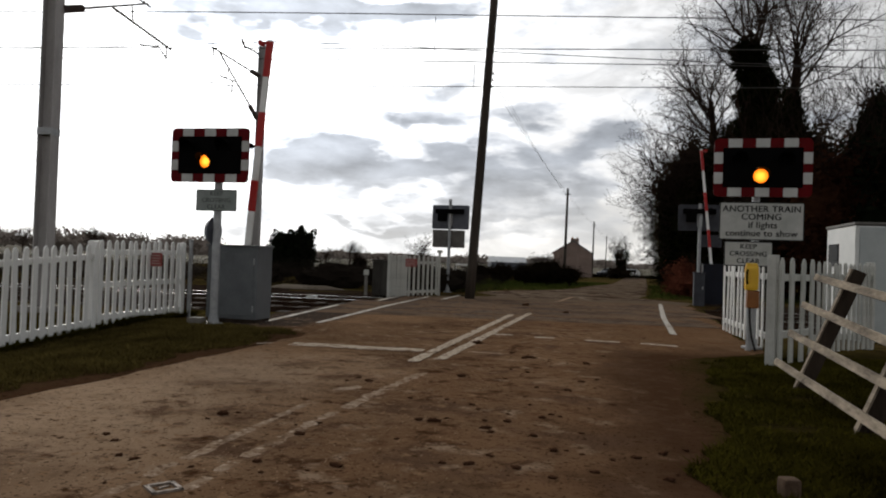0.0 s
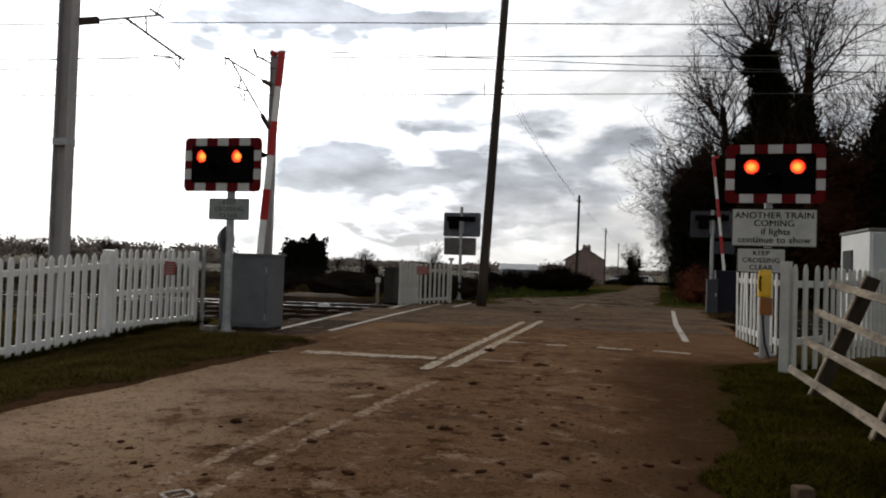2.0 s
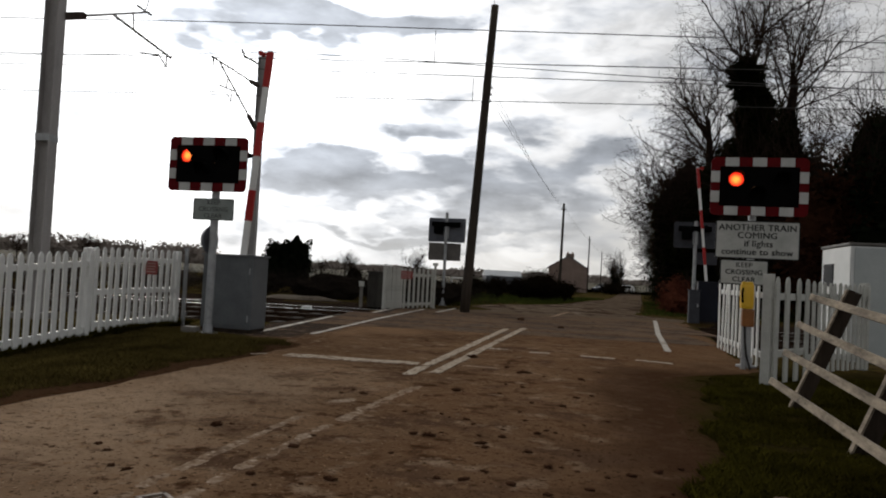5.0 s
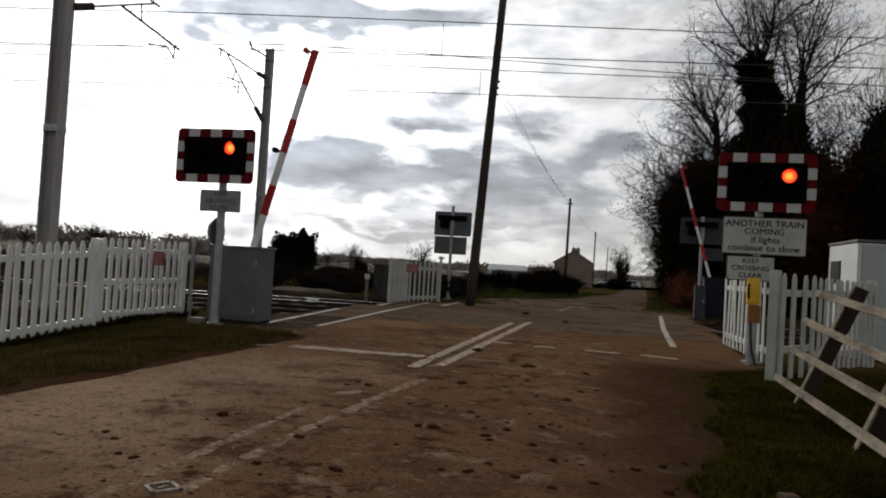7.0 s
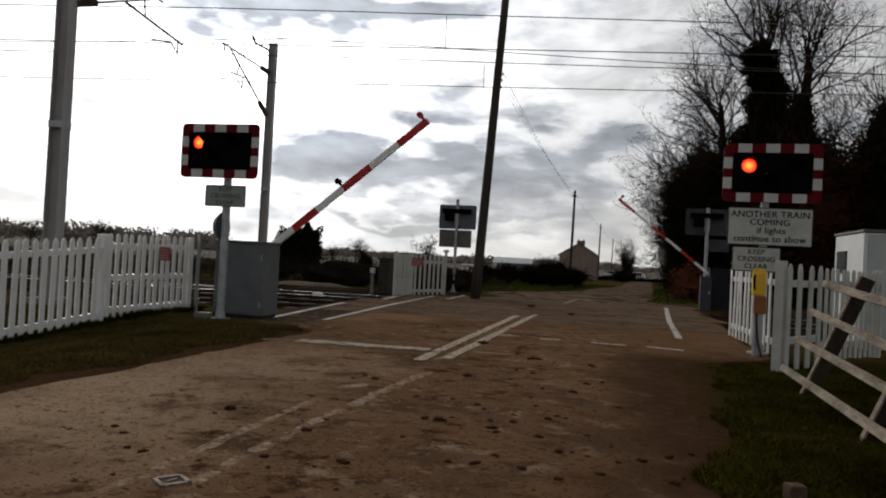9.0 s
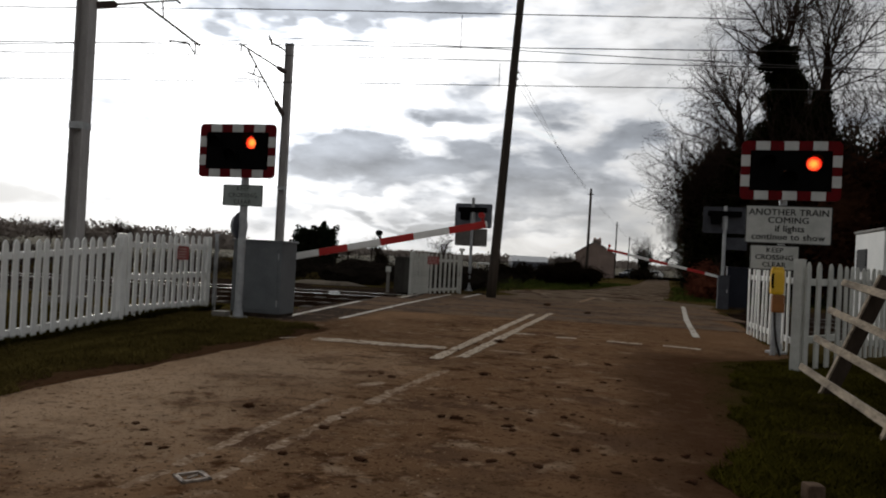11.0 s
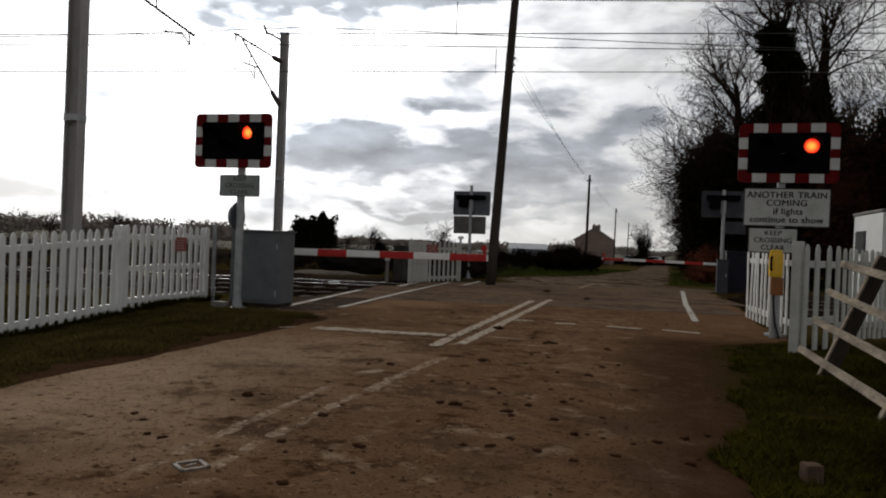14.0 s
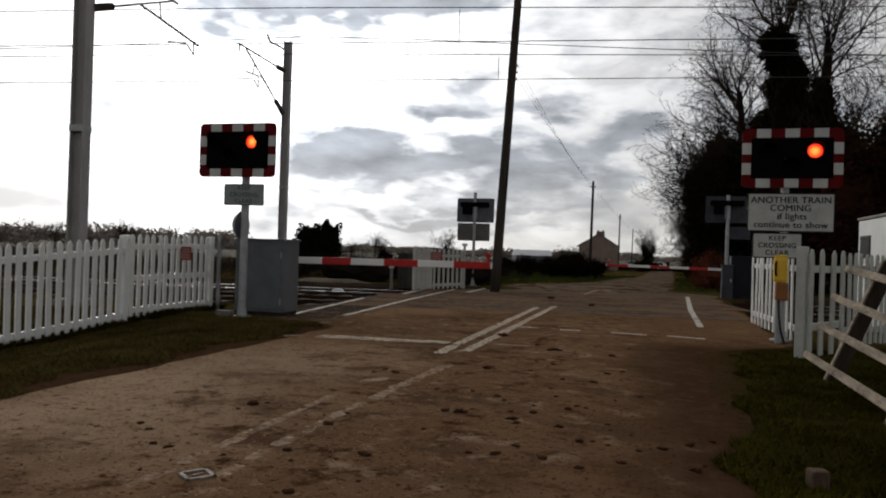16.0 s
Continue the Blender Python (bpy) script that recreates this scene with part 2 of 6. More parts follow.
M_DECK = ground_surface("dark_deck", [
    (0, 0, 0, (0.106, 0.080, 0.062), ONE), (0.8, 0.38, 0.62, (0.072, 0.051, 0.038), (1, 2, 1)),
    (0.9, 0.42, 0.60, (0.134, 0.090, 0.060), ONE), (6.0, 0.5, 0.7, (0.041, 0.027, 0.019), ONE), (70.0, 0.55, 0.75, (0.132, 0.100, 0.078), ONE)], 0.2, 0.9, 0.0)
M_GRASS = ground_surface("winter_turf", [
    (0, 0, 0, (0.052, 0.042, 0.012), ONE), (0.5, 0.42, 0.62, (0.066, 0.040, 0.018), ONE),
    (2.2, 0.45, 0.60, (0.030, 0.022, 0.008), ONE), (7.0, 0.48, 0.62, (0.070, 0.056, 0.017), ONE),
    (0.5, 0.0, 0.02, EDGE_MUD, ONE, (1.5, 3.15, 0.35, -FAR, 10.5)),
    (0.6, 0.2, 0.5, (0.026, 0.020, 0.006), ONE, (2.9, 8, 0.4, -FAR, 10.5)),
    (0.5, 0.0, 0.02, EDGE_MUD, ONE, (-2.75, 0, 0.22, -FAR, 12.5)),
    (16.0, 0.54, 0.64, (0.018, 0.012, 0.005), ONE), (60.0, 0.56, 0.72, (0.090, 0.070, 0.036), ONE)], 0.7, 0.95, 0.0)
M_BALLAST = ground_surface("ballast", [
    (0, 0, 0, (0.0270, 0.0187, 0.0135), ONE), (1.0, 0.4, 0.6, (0.0156, 0.0099, 0.0068), (0.4, 1, 1)),
    (18.0, 0.50, 0.66, (0.0450, 0.0330, 0.0260), ONE), (26.0, 0.5, 0.6, (0.0090, 0.0066, 0.0052), ONE)], 1.0, 0.9, 0.0)
M_MARK = ground_surface("worn_road_paint", ROAD_LAYERS[:9] + [
    (2.0, 0.26, 0.50, (0.36, 0.300, 0.235), ONE), (9.0, 0.42, 0.58, (0.45, 0.385, 0.31), ONE), (22.0, 0.52, 0.62, (0.12, 0.074, 0.045), ONE),
    (5.0, 0.53, 0.65, (0.13, 0.082, 0.050), ONE), (60.0, 0.60, 0.75, (0.40, 0.34, 0.27), ONE)], 0.2, 0.85, 0.0)
M_WHITELINE = ground_surface("fresher_road_paint", [
    (0, 0, 0, (0.40, 0.37, 0.325), ONE), (1.1, 0.46, 0.66, (0.26, 0.225, 0.185), ONE), (7.0, 0.56, 0.66, (0.12, 0.085, 0.06), ONE),
    (30.0, 0.60, 0.70, (0.09, 0.06, 0.04), ONE), (60.0, 0.58, 0.75, (0.52, 0.49, 0.44), ONE)], 0.2, 0.8, 0.08)
M_FAINT = ground_surface("nearly_worn_off_paint", ROAD_LAYERS[:9] + [
    (3.0, 0.36, 0.64, (0.29, 0.220, 0.162), ONE), (15.0, 0.52, 0.62, (0.37, 0.29, 0.22), ONE), (24.0, 0.50, 0.62, (0.140, 0.088, 0.054), ONE),
    (6.0, 0.56, 0.66, (0.075, 0.044, 0.026), ONE), (150.0, 0.52, 0.80, (0.150, 0.086, 0.048), ONE)], 0.3, 0.9, 0.0)
M_HEAP = ground_surface("pale_dry_gravel", [
    (0, 0, 0, (0.102, 0.084, 0.063), ONE), (1.4, 0.42, 0.62, (0.054, 0.042, 0.030), ONE), (20.0, 0.5, 0.64, (0.144, 0.120, 0.093), ONE)], 0.8, 0.95, 0.03)
M_STUMP = surface("rotting_stump_wood", (0.045, 0.029, 0.019), (0.125, 0.085, 0.06), 0.9, scale=9, fine=60, bump=0.5, spec=0.05)
M_GREENBLADE = surface("green_roadside_grass", (0.026, 0.038, 0.007), (0.075, 0.092, 0.019), 0.85, scale=0.6, fine=20, bump=0, spec=0.0)
M_WHITE = surface("weathered_white_paint", (0.62, 0.62, 0.60), (0.86, 0.86, 0.84), 0.45, scale=2.0, fine=26, bump=0.08, per_piece=0.15, contrast=0.35)
# a greyer, darker white than M_WHITE
M_OFFWHITE = surface("dull_off_white_paint", (0.33, 0.33, 0.30), (0.56, 0.56, 0.52), 0.6, scale=2.5, fine=26, bump=0.15, per_piece=0.2, contrast=0.3, spec=0.2)
M_WOOD = surface("grey_weathered_timber", (0.060, 0.045, 0.032), (0.29, 0.24, 0.18), 0.85, scale=7, fine=50, bump=0.5, stretch=(1, 0.22, 1), spec=0.15, contrast=0.16)
M_DARKWOOD = surface("dark_creosoted_timber", (0.016, 0.011, 0.008), (0.052, 0.038, 0.028), 0.8, scale=6, fine=50, bump=0.4, stretch=(1, 1, 0.15), spec=0.1)
M_POLE = surface("tarred_pole_timber", (0.024, 0.020, 0.017), (0.075, 0.060, 0.048), 0.75, scale=5, fine=40, bump=0.5, stretch=(1, 1, 0.08), spec=0.12)
M_GALV = surface("galvanised_steel", (0.26, 0.27, 0.28), (0.42, 0.43, 0.44), 0.5, 0.55, scale=9, fine=70, bump=0.06)
# weathered mast steel, its colour raised to stand for glare
M_MAST = surface("glare_paled_mast_steel", (0.27, 0.255, 0.25), (0.42, 0.40, 0.39), 0.65, 0.3, scale=4, fine=50, bump=0.15, stretch=(1, 1, 0.4), spec=0.3)
M_CABINET = surface("grey_cabinet_paint", (0.085, 0.093, 0.10), (0.135, 0.145, 0.152), 0.42, scale=2.5, fine=40, bump=0.05, spec=0.35)
M_NAVY = surface("dark_blue_cabinet_paint", (0.004, 0.0045, 0.010), (0.009, 0.010, 0.019), 0.55, scale=3, fine=40, bump=0.05, spec=0.2)
M_BLACK = surface("matt_black_paint", (0.0016, 0.0015, 0.0016), (0.004, 0.004, 0.004), 0.8, scale=5, fine=60, bump=0.05, spec=0.03)
M_RED = surface("red_reflective_sheet", (0.072, 0.0012, 0.0028), (0.12, 0.0025, 0.0045), 0.5, scale=6, fine=80, bump=0.04, spec=0.08)
M_BOOMRED = surface("glossy_red_boom_band", (0.34, 0.012, 0.012), (0.46, 0.022, 0.018), 0.4, scale=6, fine=80, bump=0.03, spec=0.3)
M_BOOMWHITE = surface("white_boom_paint", (0.70, 0.70, 0.68), (0.84, 0.84, 0.82), 0.4, scale=3, fine=60, bump=0.03)
M_SIGNWHITE = surface("white_reflective_sheet", (0.38, 0.38, 0.365), (0.52, 0.52, 0.50), 0.42, scale=4, fine=60, bump=0.03)
M_SIGNGREY = surface("dirty_sign_face", (0.33, 0.34, 0.315), (0.48, 0.48, 0.455), 0.5, scale=5, fine=60, bump=0.03)
# left sign: darker face and greyer lettering than the right one
M_SIGNDIM = surface("grey_green_sign_face", (0.20, 0.225, 0.215), (0.30, 0.33, 0.315), 0.6, scale=5, fine=60, bump=0.03, spec=0.1)
M_LETTERGREY = surface("grey_sign_lettering", (0.07, 0.075, 0.072), (0.12, 0.13, 0.125), 0.6, scale=10, fine=80, bump=0, spec=0.1)
M_LETTER = surface("black_sign_lettering", (0.012, 0.012, 0.012), (0.03, 0.03, 0.03), 0.5, scale=10, fine=80, bump=0, spec=0.15)
M_BACKGREY = surface("grey_sign_back", (0.080, 0.086, 0.104), (0.130, 0.137, 0.158), 0.5, 0.2, scale=4, fine=40, bump=0.05, spec=0.25)
M_YELLOW = surface("yellow_phone_plastic", (0.60, 0.34, 0.012), (0.78, 0.47, 0.02), 0.35, scale=5, fine=60, bump=0.03)
M_ORANGE = surface("orange_brown_box", (0.16, 0.052, 0.008), (0.27, 0.095, 0.014), 0.45, scale=5, fine=60, bump=0.03)
M_RAIL = surface("polished_rail_steel", (0.30, 0.29, 0.28), (0.55, 0.54, 0.53), 0.25, 0.95, scale=4, fine=80, bump=0.02)
M_RUST = surface("rusty_rail_side", (0.022, 0.012, 0.007), (0.045, 0.025, 0.015), 0.85, scale=8, fine=60, bump=0.3, spec=0.1)
M_SLEEPER = surface("concrete_sleeper", (0.030, 0.024, 0.019), (0.060, 0.050, 0.040), 0.95, spec=0.05, scale=6, fine=50, bump=0.3, per_piece=0.2)
M_CONCRETE = surface("stained_concrete", (0.11, 0.10, 0.088), (0.25, 0.235, 0.21), 0.85, scale=2.5, fine=40, bump=0.3)
M_WIRE = surface("dark_copper_wire", (0.03, 0.03, 0.03), (0.06, 0.055, 0.05), 0.5, 0.6, scale=5, fine=50, bump=0)
M_INSUL = surface("brown_porcelain", (0.07, 0.05, 0.045), (0.13, 0.10, 0.09), 0.25, scale=5, fine=50, bump=0)
M_BARK = surface("bare_tree_bark", (0.014, 0.009, 0.007), (0.036, 0.024, 0.018), 0.9, scale=4, fine=40, bump=0.5, spec=0.0)
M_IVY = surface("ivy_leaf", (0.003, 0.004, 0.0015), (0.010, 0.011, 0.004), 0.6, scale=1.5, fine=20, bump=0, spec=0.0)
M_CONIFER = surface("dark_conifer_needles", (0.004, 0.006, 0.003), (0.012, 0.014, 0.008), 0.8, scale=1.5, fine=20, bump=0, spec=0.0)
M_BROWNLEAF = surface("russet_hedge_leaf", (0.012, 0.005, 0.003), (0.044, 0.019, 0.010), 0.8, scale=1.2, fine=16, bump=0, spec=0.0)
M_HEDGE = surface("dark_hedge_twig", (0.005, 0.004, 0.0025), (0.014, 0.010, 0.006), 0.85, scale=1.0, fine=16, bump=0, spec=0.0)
# two lineside hedge colours with haze mixed in, stronger in the first
M_HAZEHEDGE = surface("hazed_brown_hedge_twig", (0.040, 0.032, 0.026), (0.085, 0.068, 0.055), 0.9, scale=1.0, fine=16, bump=0, spec=0.0)
M_LINEHEDGE = surface("hazed_lineside_hedge", (0.011, 0.009, 0.007), (0.024, 0.019, 0.015), 0.9, scale=1.0, fine=16, bump=0, spec=0.0)
M_BLADE = surface("grass_blade", (0.008, 0.0062, 0.0012), (0.076, 0.066, 0.010), 0.8, scale=0.9, fine=30, bump=0, spec=0.0)
# left verge blades: olive, with the glare from the left put into the colour
M_GLAREBLADE = surface("glare_lightened_olive_blade", (0.034, 0.026, 0.008), (0.120, 0.092, 0.028), 0.85, scale=1.0, fine=30, bump=0, spec=0.0)
M_BRICK = surface("weathered_brickwork", (0.19, 0.140, 0.118), (0.28, 0.212, 0.180), 0.9, scale=0.8, fine=14, bump=0.2, spec=0.1)
M_SLATE = surface("slate_roof", (0.06, 0.06, 0.065), (0.11, 0.11, 0.115), 0.6, scale=1.0, fine=14, bump=0.2)
M_PALEROOF = surface("pale_sheet_roof", (0.42, 0.44, 0.46), (0.6, 0.61, 0.62), 0.45, scale=0.4, fine=6, bump=0.05)
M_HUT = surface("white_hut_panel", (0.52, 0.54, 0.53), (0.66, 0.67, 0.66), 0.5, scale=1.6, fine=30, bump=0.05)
M_HUTDARK = surface("dark_louvre", (0.025, 0.027, 0.03), (0.05, 0.052, 0.055), 0.7, spec=0.1, scale=5, fine=30, bump=0.1)
M_REDPANEL = surface("red_notice", (0.19, 0.022, 0.020), (0.27, 0.042, 0.036), 0.5, scale=8, fine=60, bump=0)
M_NOTICE_INK = surface("pale_notice_ink", (0.36, 0.25, 0.23), (0.46, 0.34, 0.31), 0.5, scale=8, fine=60, bump=0)
M_MUD = surface("mud_clod", (0.030, 0.014, 0.008), (0.085, 0.042, 0.024), 0.85, scale=14, fine=80, bump=0.6, spec=0.0)
M_IRON = surface("worn_cast_iron", (0.05, 0.035, 0.027), (0.34, 0.28, 0.235), 0.65, 0.0, spec=0.08, scale=12, fine=70, bump=0.3)
M_CARWHITE = surface("white_car_paint", (0.70, 0.70, 0.70), (0.78, 0.78, 0.78), 0.2, scale=2, fine=30, bump=0)
M_CARDARK = surface("dark_car_paint", (0.05, 0.06, 0.08), (0.07, 0.08, 0.10), 0.2, scale=2, fine=30, bump=0)
M_GLASS = surface("dark_window_glass", (0.015, 0.017, 0.02), (0.03, 0.033, 0.036), 0.08, scale=2, fine=30, bump=0, gloss_var=0.03)
M_RUBBER = surface("black_rubber", (0.012, 0.012, 0.012), (0.025, 0.025, 0.025), 0.8, scale=10, fine=60, bump=0.1)
# grey metal beside the far barrier, with the trees' shade put into the colour
M_SHADEGREY = surface("shade_darkened_grey", (0.040, 0.041, 0.048), (0.066, 0.068, 0.078), 0.65, scale=4, fine=40, bump=0.05, spec=0.1)
M_SIGNBACK = surface("grey_brown_sign_back", (0.10, 0.092, 0.085), (0.16, 0.148, 0.138), 0.6, 0.1, scale=4, fine=40, bump=0.05, spec=0.2)
M_BEECH = surface("russet_beech_leaf", (0.040, 0.012, 0.007), (0.135, 0.046, 0.027), 0.8, scale=1.2, fine=16, bump=0, spec=0.0)
M_DARKCONC = surface("blackened_concrete", (0.022, 0.020, 0.018), (0.075, 0.070, 0.062), 0.9, scale=2.5, fine=30, bump=0.3, stretch=(1, 1, 0.25), spec=0.1)
# hut front turned from the sun: its shade is put into this colour
M_HUTSHADE = surface("shaded_hut_panel", (0.34, 0.37, 0.37), (0.44, 0.47, 0.465), 0.5, scale=1.6, fine=30, bump=0.05)
M_FIELD = ground_surface("far_field_soil", [(0, 0, 0, (0.075, 0.062, 0.042), ONE), (0.02, 0.4, 0.6, (0.05, 0.05, 0.025), ONE), (0.4, 0.45, 0.6, (0.09, 0.075, 0.05), ONE)], 0.4, 0.95, 0.1)
# distant bare woods, the haze before them put into the colour
M_FARWOOD = surface("hazed_far_wood", (0.16, 0.135, 0.115), (0.26, 0.225, 0.20), 0.95, scale=0.05, fine=0.6, bump=0, spec=0.02)


def lens_material(name, core, edge, power):
    """A lit ribbed lens: hotter in the middle, with fine ribs."""
    m = bpy.data.materials.new(name)
    m.use_nodes = True
    nt = m.node_tree
    N, L = nt.nodes.new, nt.links.new
    p = nt.nodes["Principled BSDF"]
    tc, gr = N("ShaderNodeTexCoord"), N("ShaderNodeTexGradient")
    mp = N("ShaderNodeMapping")
    mp.inputs["Scale"].default_value = (8.0, 8.0, 8.0)
    gr.gradient_type = "SPHERICAL"
    L(tc.outputs["Object"], mp.inputs[0])
    L(mp.outputs[0], gr.inputs[0])
    vo = N("ShaderNodeTexVoronoi")
    vo.inputs["Scale"].default_value = 45.0
    L(tc.outputs["Object"], vo.inputs["Vector"])
    ad = N("ShaderNodeMath")
    ad.operation = "MULTIPLY_ADD"
    L(vo.outputs["Distance"], ad.inputs[0])
    ad.inputs[1].default_value = 0.50
    gm = N("ShaderNodeMath")
    gm.operation = "MULTIPLY_ADD"
    L(gr.outputs["Fac"], gm.inputs[0])
    gm.inputs[1].default_value, gm.inputs[2].default_value = 1.7, -0.75
    L(gm.outputs[0], ad.inputs[2])
    mx = N("ShaderNodeMix")
    mx.data_type = "RGBA"
    L(ad.outputs[0], mx.inputs[0])
    mx.inputs[6].default_value, mx.inputs[7].default_value = (*edge, 1), (*core, 1)
    L(mx.outputs[2], p.inputs["Emission Color"])
    L(mx.outputs[2], p.inputs["Base Color"])
    p.inputs["Emission Strength"].default_value = power
    return m


M_LENS_RED = lens_material("lit_red_lens", (1.0, 0.48, 0.07), (1.0, 0.030, 0.012), 1.5)
M_LENS_AMBER = lens_material("lit_amber_lens", (1.0, 0.58, 0.05), (1.0, 0.20, 0.008), 1.9)


# ---------------------------------------------------------------- mesh tools
def mesh_from(bm, name, material, smooth=False):
    me = bpy.data.meshes.new(name)
    bmesh.ops.recalc_face_normals(bm, faces=bm.faces)
    bm.to_mesh(me)
    bm.free()
    me.materials.append(material)
    if smooth:
        me.shade_smooth()
    return me


def part(name, bm, material, parent, label="", at=None, smooth=False):
    ob = new(name, mesh_from(bm, name, material, smooth))
    ob.parent = parent
    if at is not None:
        ob.matrix_basis = at
    return tagged(ob, label)


def thing(name, m, label, category, group="", kind=""):
    ob = new(name)
    ob.matrix_basis = m
    return tagged(ob, label, category, group, kind)


def solid(name, bm, material, label, category, m=None, group="", kind="", smooth=False):
    ob = new(name, mesh_from(bm, name, material, smooth))
    if m is not None:
        ob.matrix_basis = m
    return tagged(ob, label, category, group, kind)


def box(bm, c, s, m=None, bevel=0.0):
    """A box with its centre and size; bevel rounds its edges."""
    r = bmesh.ops.create_cube(bm, size=1.0)
    vs = r["verts"]
    for v in vs:
        v.co = Vector((c[0] + v.co.x * s[0], c[1] + v.co.y * s[1], c[2] + v.co.z * s[2]))
    if bevel:
        es = list({e for v in vs for e in v.link_edges})
        out = bmesh.ops.bevel(bm, geom=es, offset=bevel, segments=2, affect="EDGES", profile=0.7)
        vs = list({v for f in out["faces"] for v in f.verts} | {v for v in vs if v.is_valid})
    if m is not None:
        for v in vs:
            v.co = m @ v.co
    return bm


def new_box(c, s, m=None, bevel=0.0):
    return box(bmesh.new(), c, s, m, bevel)


def tube(bm, a, b, r0, r1=None, n=8, caps=True):
    a, b = Vector(a), Vector(b)
    r1 = r0 if r1 is None else r1
    d = (b - a).normalized()
    x = d.orthogonal().normalized()
    y = d.cross(x)
    ring = []
    for p, r in ((a, r0), (b, r1)):
        ring.append([bm.verts.new(p + r * (math.cos(2 * math.pi * i / n) * x + math.sin(2 * math.pi * i / n) * y)) for i in range(n)])
    for i in range(n):
        bm.faces.new((ring[0][i], ring[0][(i + 1) % n], ring[1][(i + 1) % n], ring[1][i]))
    if caps:
        bm.faces.new(ring[0][::-1])
        bm.faces.new(ring[1])
    return bm


def path_tube(bm, pts, r, n=6, r1=None):
    """One continuous tube along points; r1: radius at its end."""
    pts = [Vector(p) for p in pts]
    r1 = r if r1 is None else r1
    rings = []
    side = None
    for i, p in enumerate(pts):
        d = (pts[min(i + 1, len(pts) - 1)] - pts[max(i - 1, 0)]).normalized()
        side = d.orthogonal().normalized() if side is None else (side - d * side.dot(d)).normalized()
        other = d.cross(side)
        rr = r + (r1 - r) * i / max(len(pts) - 1, 1)
        rings.append([bm.verts.new(p + rr * (math.cos(2 * math.pi * k / n) * side + math.sin(2 * math.pi * k / n) * other)) for k in range(n)])
    for a, b in zip(rings, rings[1:]):
        for k in range(n):
            bm.faces.new((a[k], a[(k + 1) % n], b[(k + 1) % n], b[k]))
    bm.faces.new(rings[0][::-1])
    bm.faces.new(rings[-1])
    return bm


def prism(bm, outline, y0, y1, m=None):
    """An outline of (x, z) points drawn out from y0 to y1."""
    f = [bm.verts.new((x, y0, z)) for x, z in outline]
    b = [bm.verts.new((x, y1, z)) for x, z in outline]
    bm.faces.new(f)
    bm.faces.new(b[::-1])
    k = len(f)
    for i in range(k):
        bm.faces.new((f[i], b[i], b[(i + 1) % k], f[(i + 1) % k]))
    if m is not None:
        for v in f + b:
            v.co = m @ v.co
    return bm


def rounded(w, h, r, n=5, cx=0.0, cz=0.0):
    pts = []
    for sx, sz, a0 in ((1, 1, 0), (-1, 1, 90), (-1, -1, 180), (1, -1, 270)):
        for i in range(n + 1):
            a = radians(a0 + 90 * i / n)
            pts.append((cx + sx * (w / 2 - r) + r * math.cos(a), cz + sz * (h / 2 - r) + r * math.sin(a)))
    return pts


def letters(name, text, size, material, parent, at, stretch=1.0):
    cu = bpy.data.curves.new(name, "FONT")
    cu.body, cu.size, cu.align_x, cu.align_y, cu.extrude = text, size, "CENTER", "CENTER", 0.001
    cu.space_character = 1.06
    cu.offset = 0.0 if "M" in text else size * 0.010
    ob = new(name, cu)
    me = bpy.data.meshes.new_from_object(ob)
    bpy.data.objects.remove(ob)
    place = at @ pose(0, 0, 0, 90, 0, 0) @ Matrix.Diagonal((stretch, 1, 1, 1))
    # one piece a letter: faces whose spans along the line overlap belong together
    spans = sorted((min(me.vertices[v].co.x for v in f.vertices), max(me.vertices[v].co.x for v in f.vertices), f.index) for f in me.polygons)
    groups = []
    for lo, hi, k in spans:
        if groups and lo < groups[-1][0] + 1e-4:
            groups[-1][0] = max(groups[-1][0], hi)
            groups[-1][1].append(k)
        else:
            groups.append([hi, [k]])
    for _, faces in groups:
        used = sorted({v for k in faces for v in me.polygons[k].vertices})
        idx = {v: i for i, v in enumerate(used)}
        piece = bpy.data.meshes.new("letter")
        shapes = [[idx[v] for v in me.polygons[k].vertices] for k in faces]
        bold = size * (0.026 if "M" in text else 0.014)
        piece.from_pydata([me.vertices[v].co + Vector((dx, 0, dz)) for dx, dz in ((-bold, 0), (bold, 0.0007)) for v in used], [],
                          shapes + [[i + len(used) for i in f] for f in shapes])
        piece.materials.append(material)
        t = new("letter", piece)
        t.parent = parent
        t.matrix_basis = place


def sstep(t):
    t = min(max(t, 0.0), 1.0)
    return t * t * (3 - 2 * t)


# ---------------------------------------------------------------- the plan
ROAD_TURN = -14.5                       # the road runs 14.5 degrees to the right of +y
U = Vector((math.cos(radians(14.5)), -math.sin(radians(14.5)), 0))
V = Vector((math.sin(radians(14.5)), math.cos(radians(14.5)), 0))
T = Vector((math.cos(radians(5)), -math.sin(radians(5)), 0))     # along the railway
NR = Vector((math.sin(radians(5)), math.cos(radians(5)), 0))     # across it
TRACKS = (16.7, 20.1)                   # track centres, metres along NR


def rail_at(a, n, z=0.0):
    return T * a + NR * n + Vector((0, 0, z))


def zg(x, y):
    """Ground height: level at the crossing, lower beyond it and on the near verge."""
    far = -0.75 * sstep((y - 29) / 55)
    verge = -0.2 * sstep((-3.4 - x) / 1.6) * sstep((12.5 - y) / 4.0)
    return far + verge


def road_x(y):
    """The road's centre line, which shifts to the right beyond the tracks."""
    if y < 22:
        return (y - 8.3) * 0.2586
    return float(np.interp(y, (22, 26, 30, 34, 60, 360), (3.543, 5.3, 7.0, 8.5, 16.3, 104.0)))


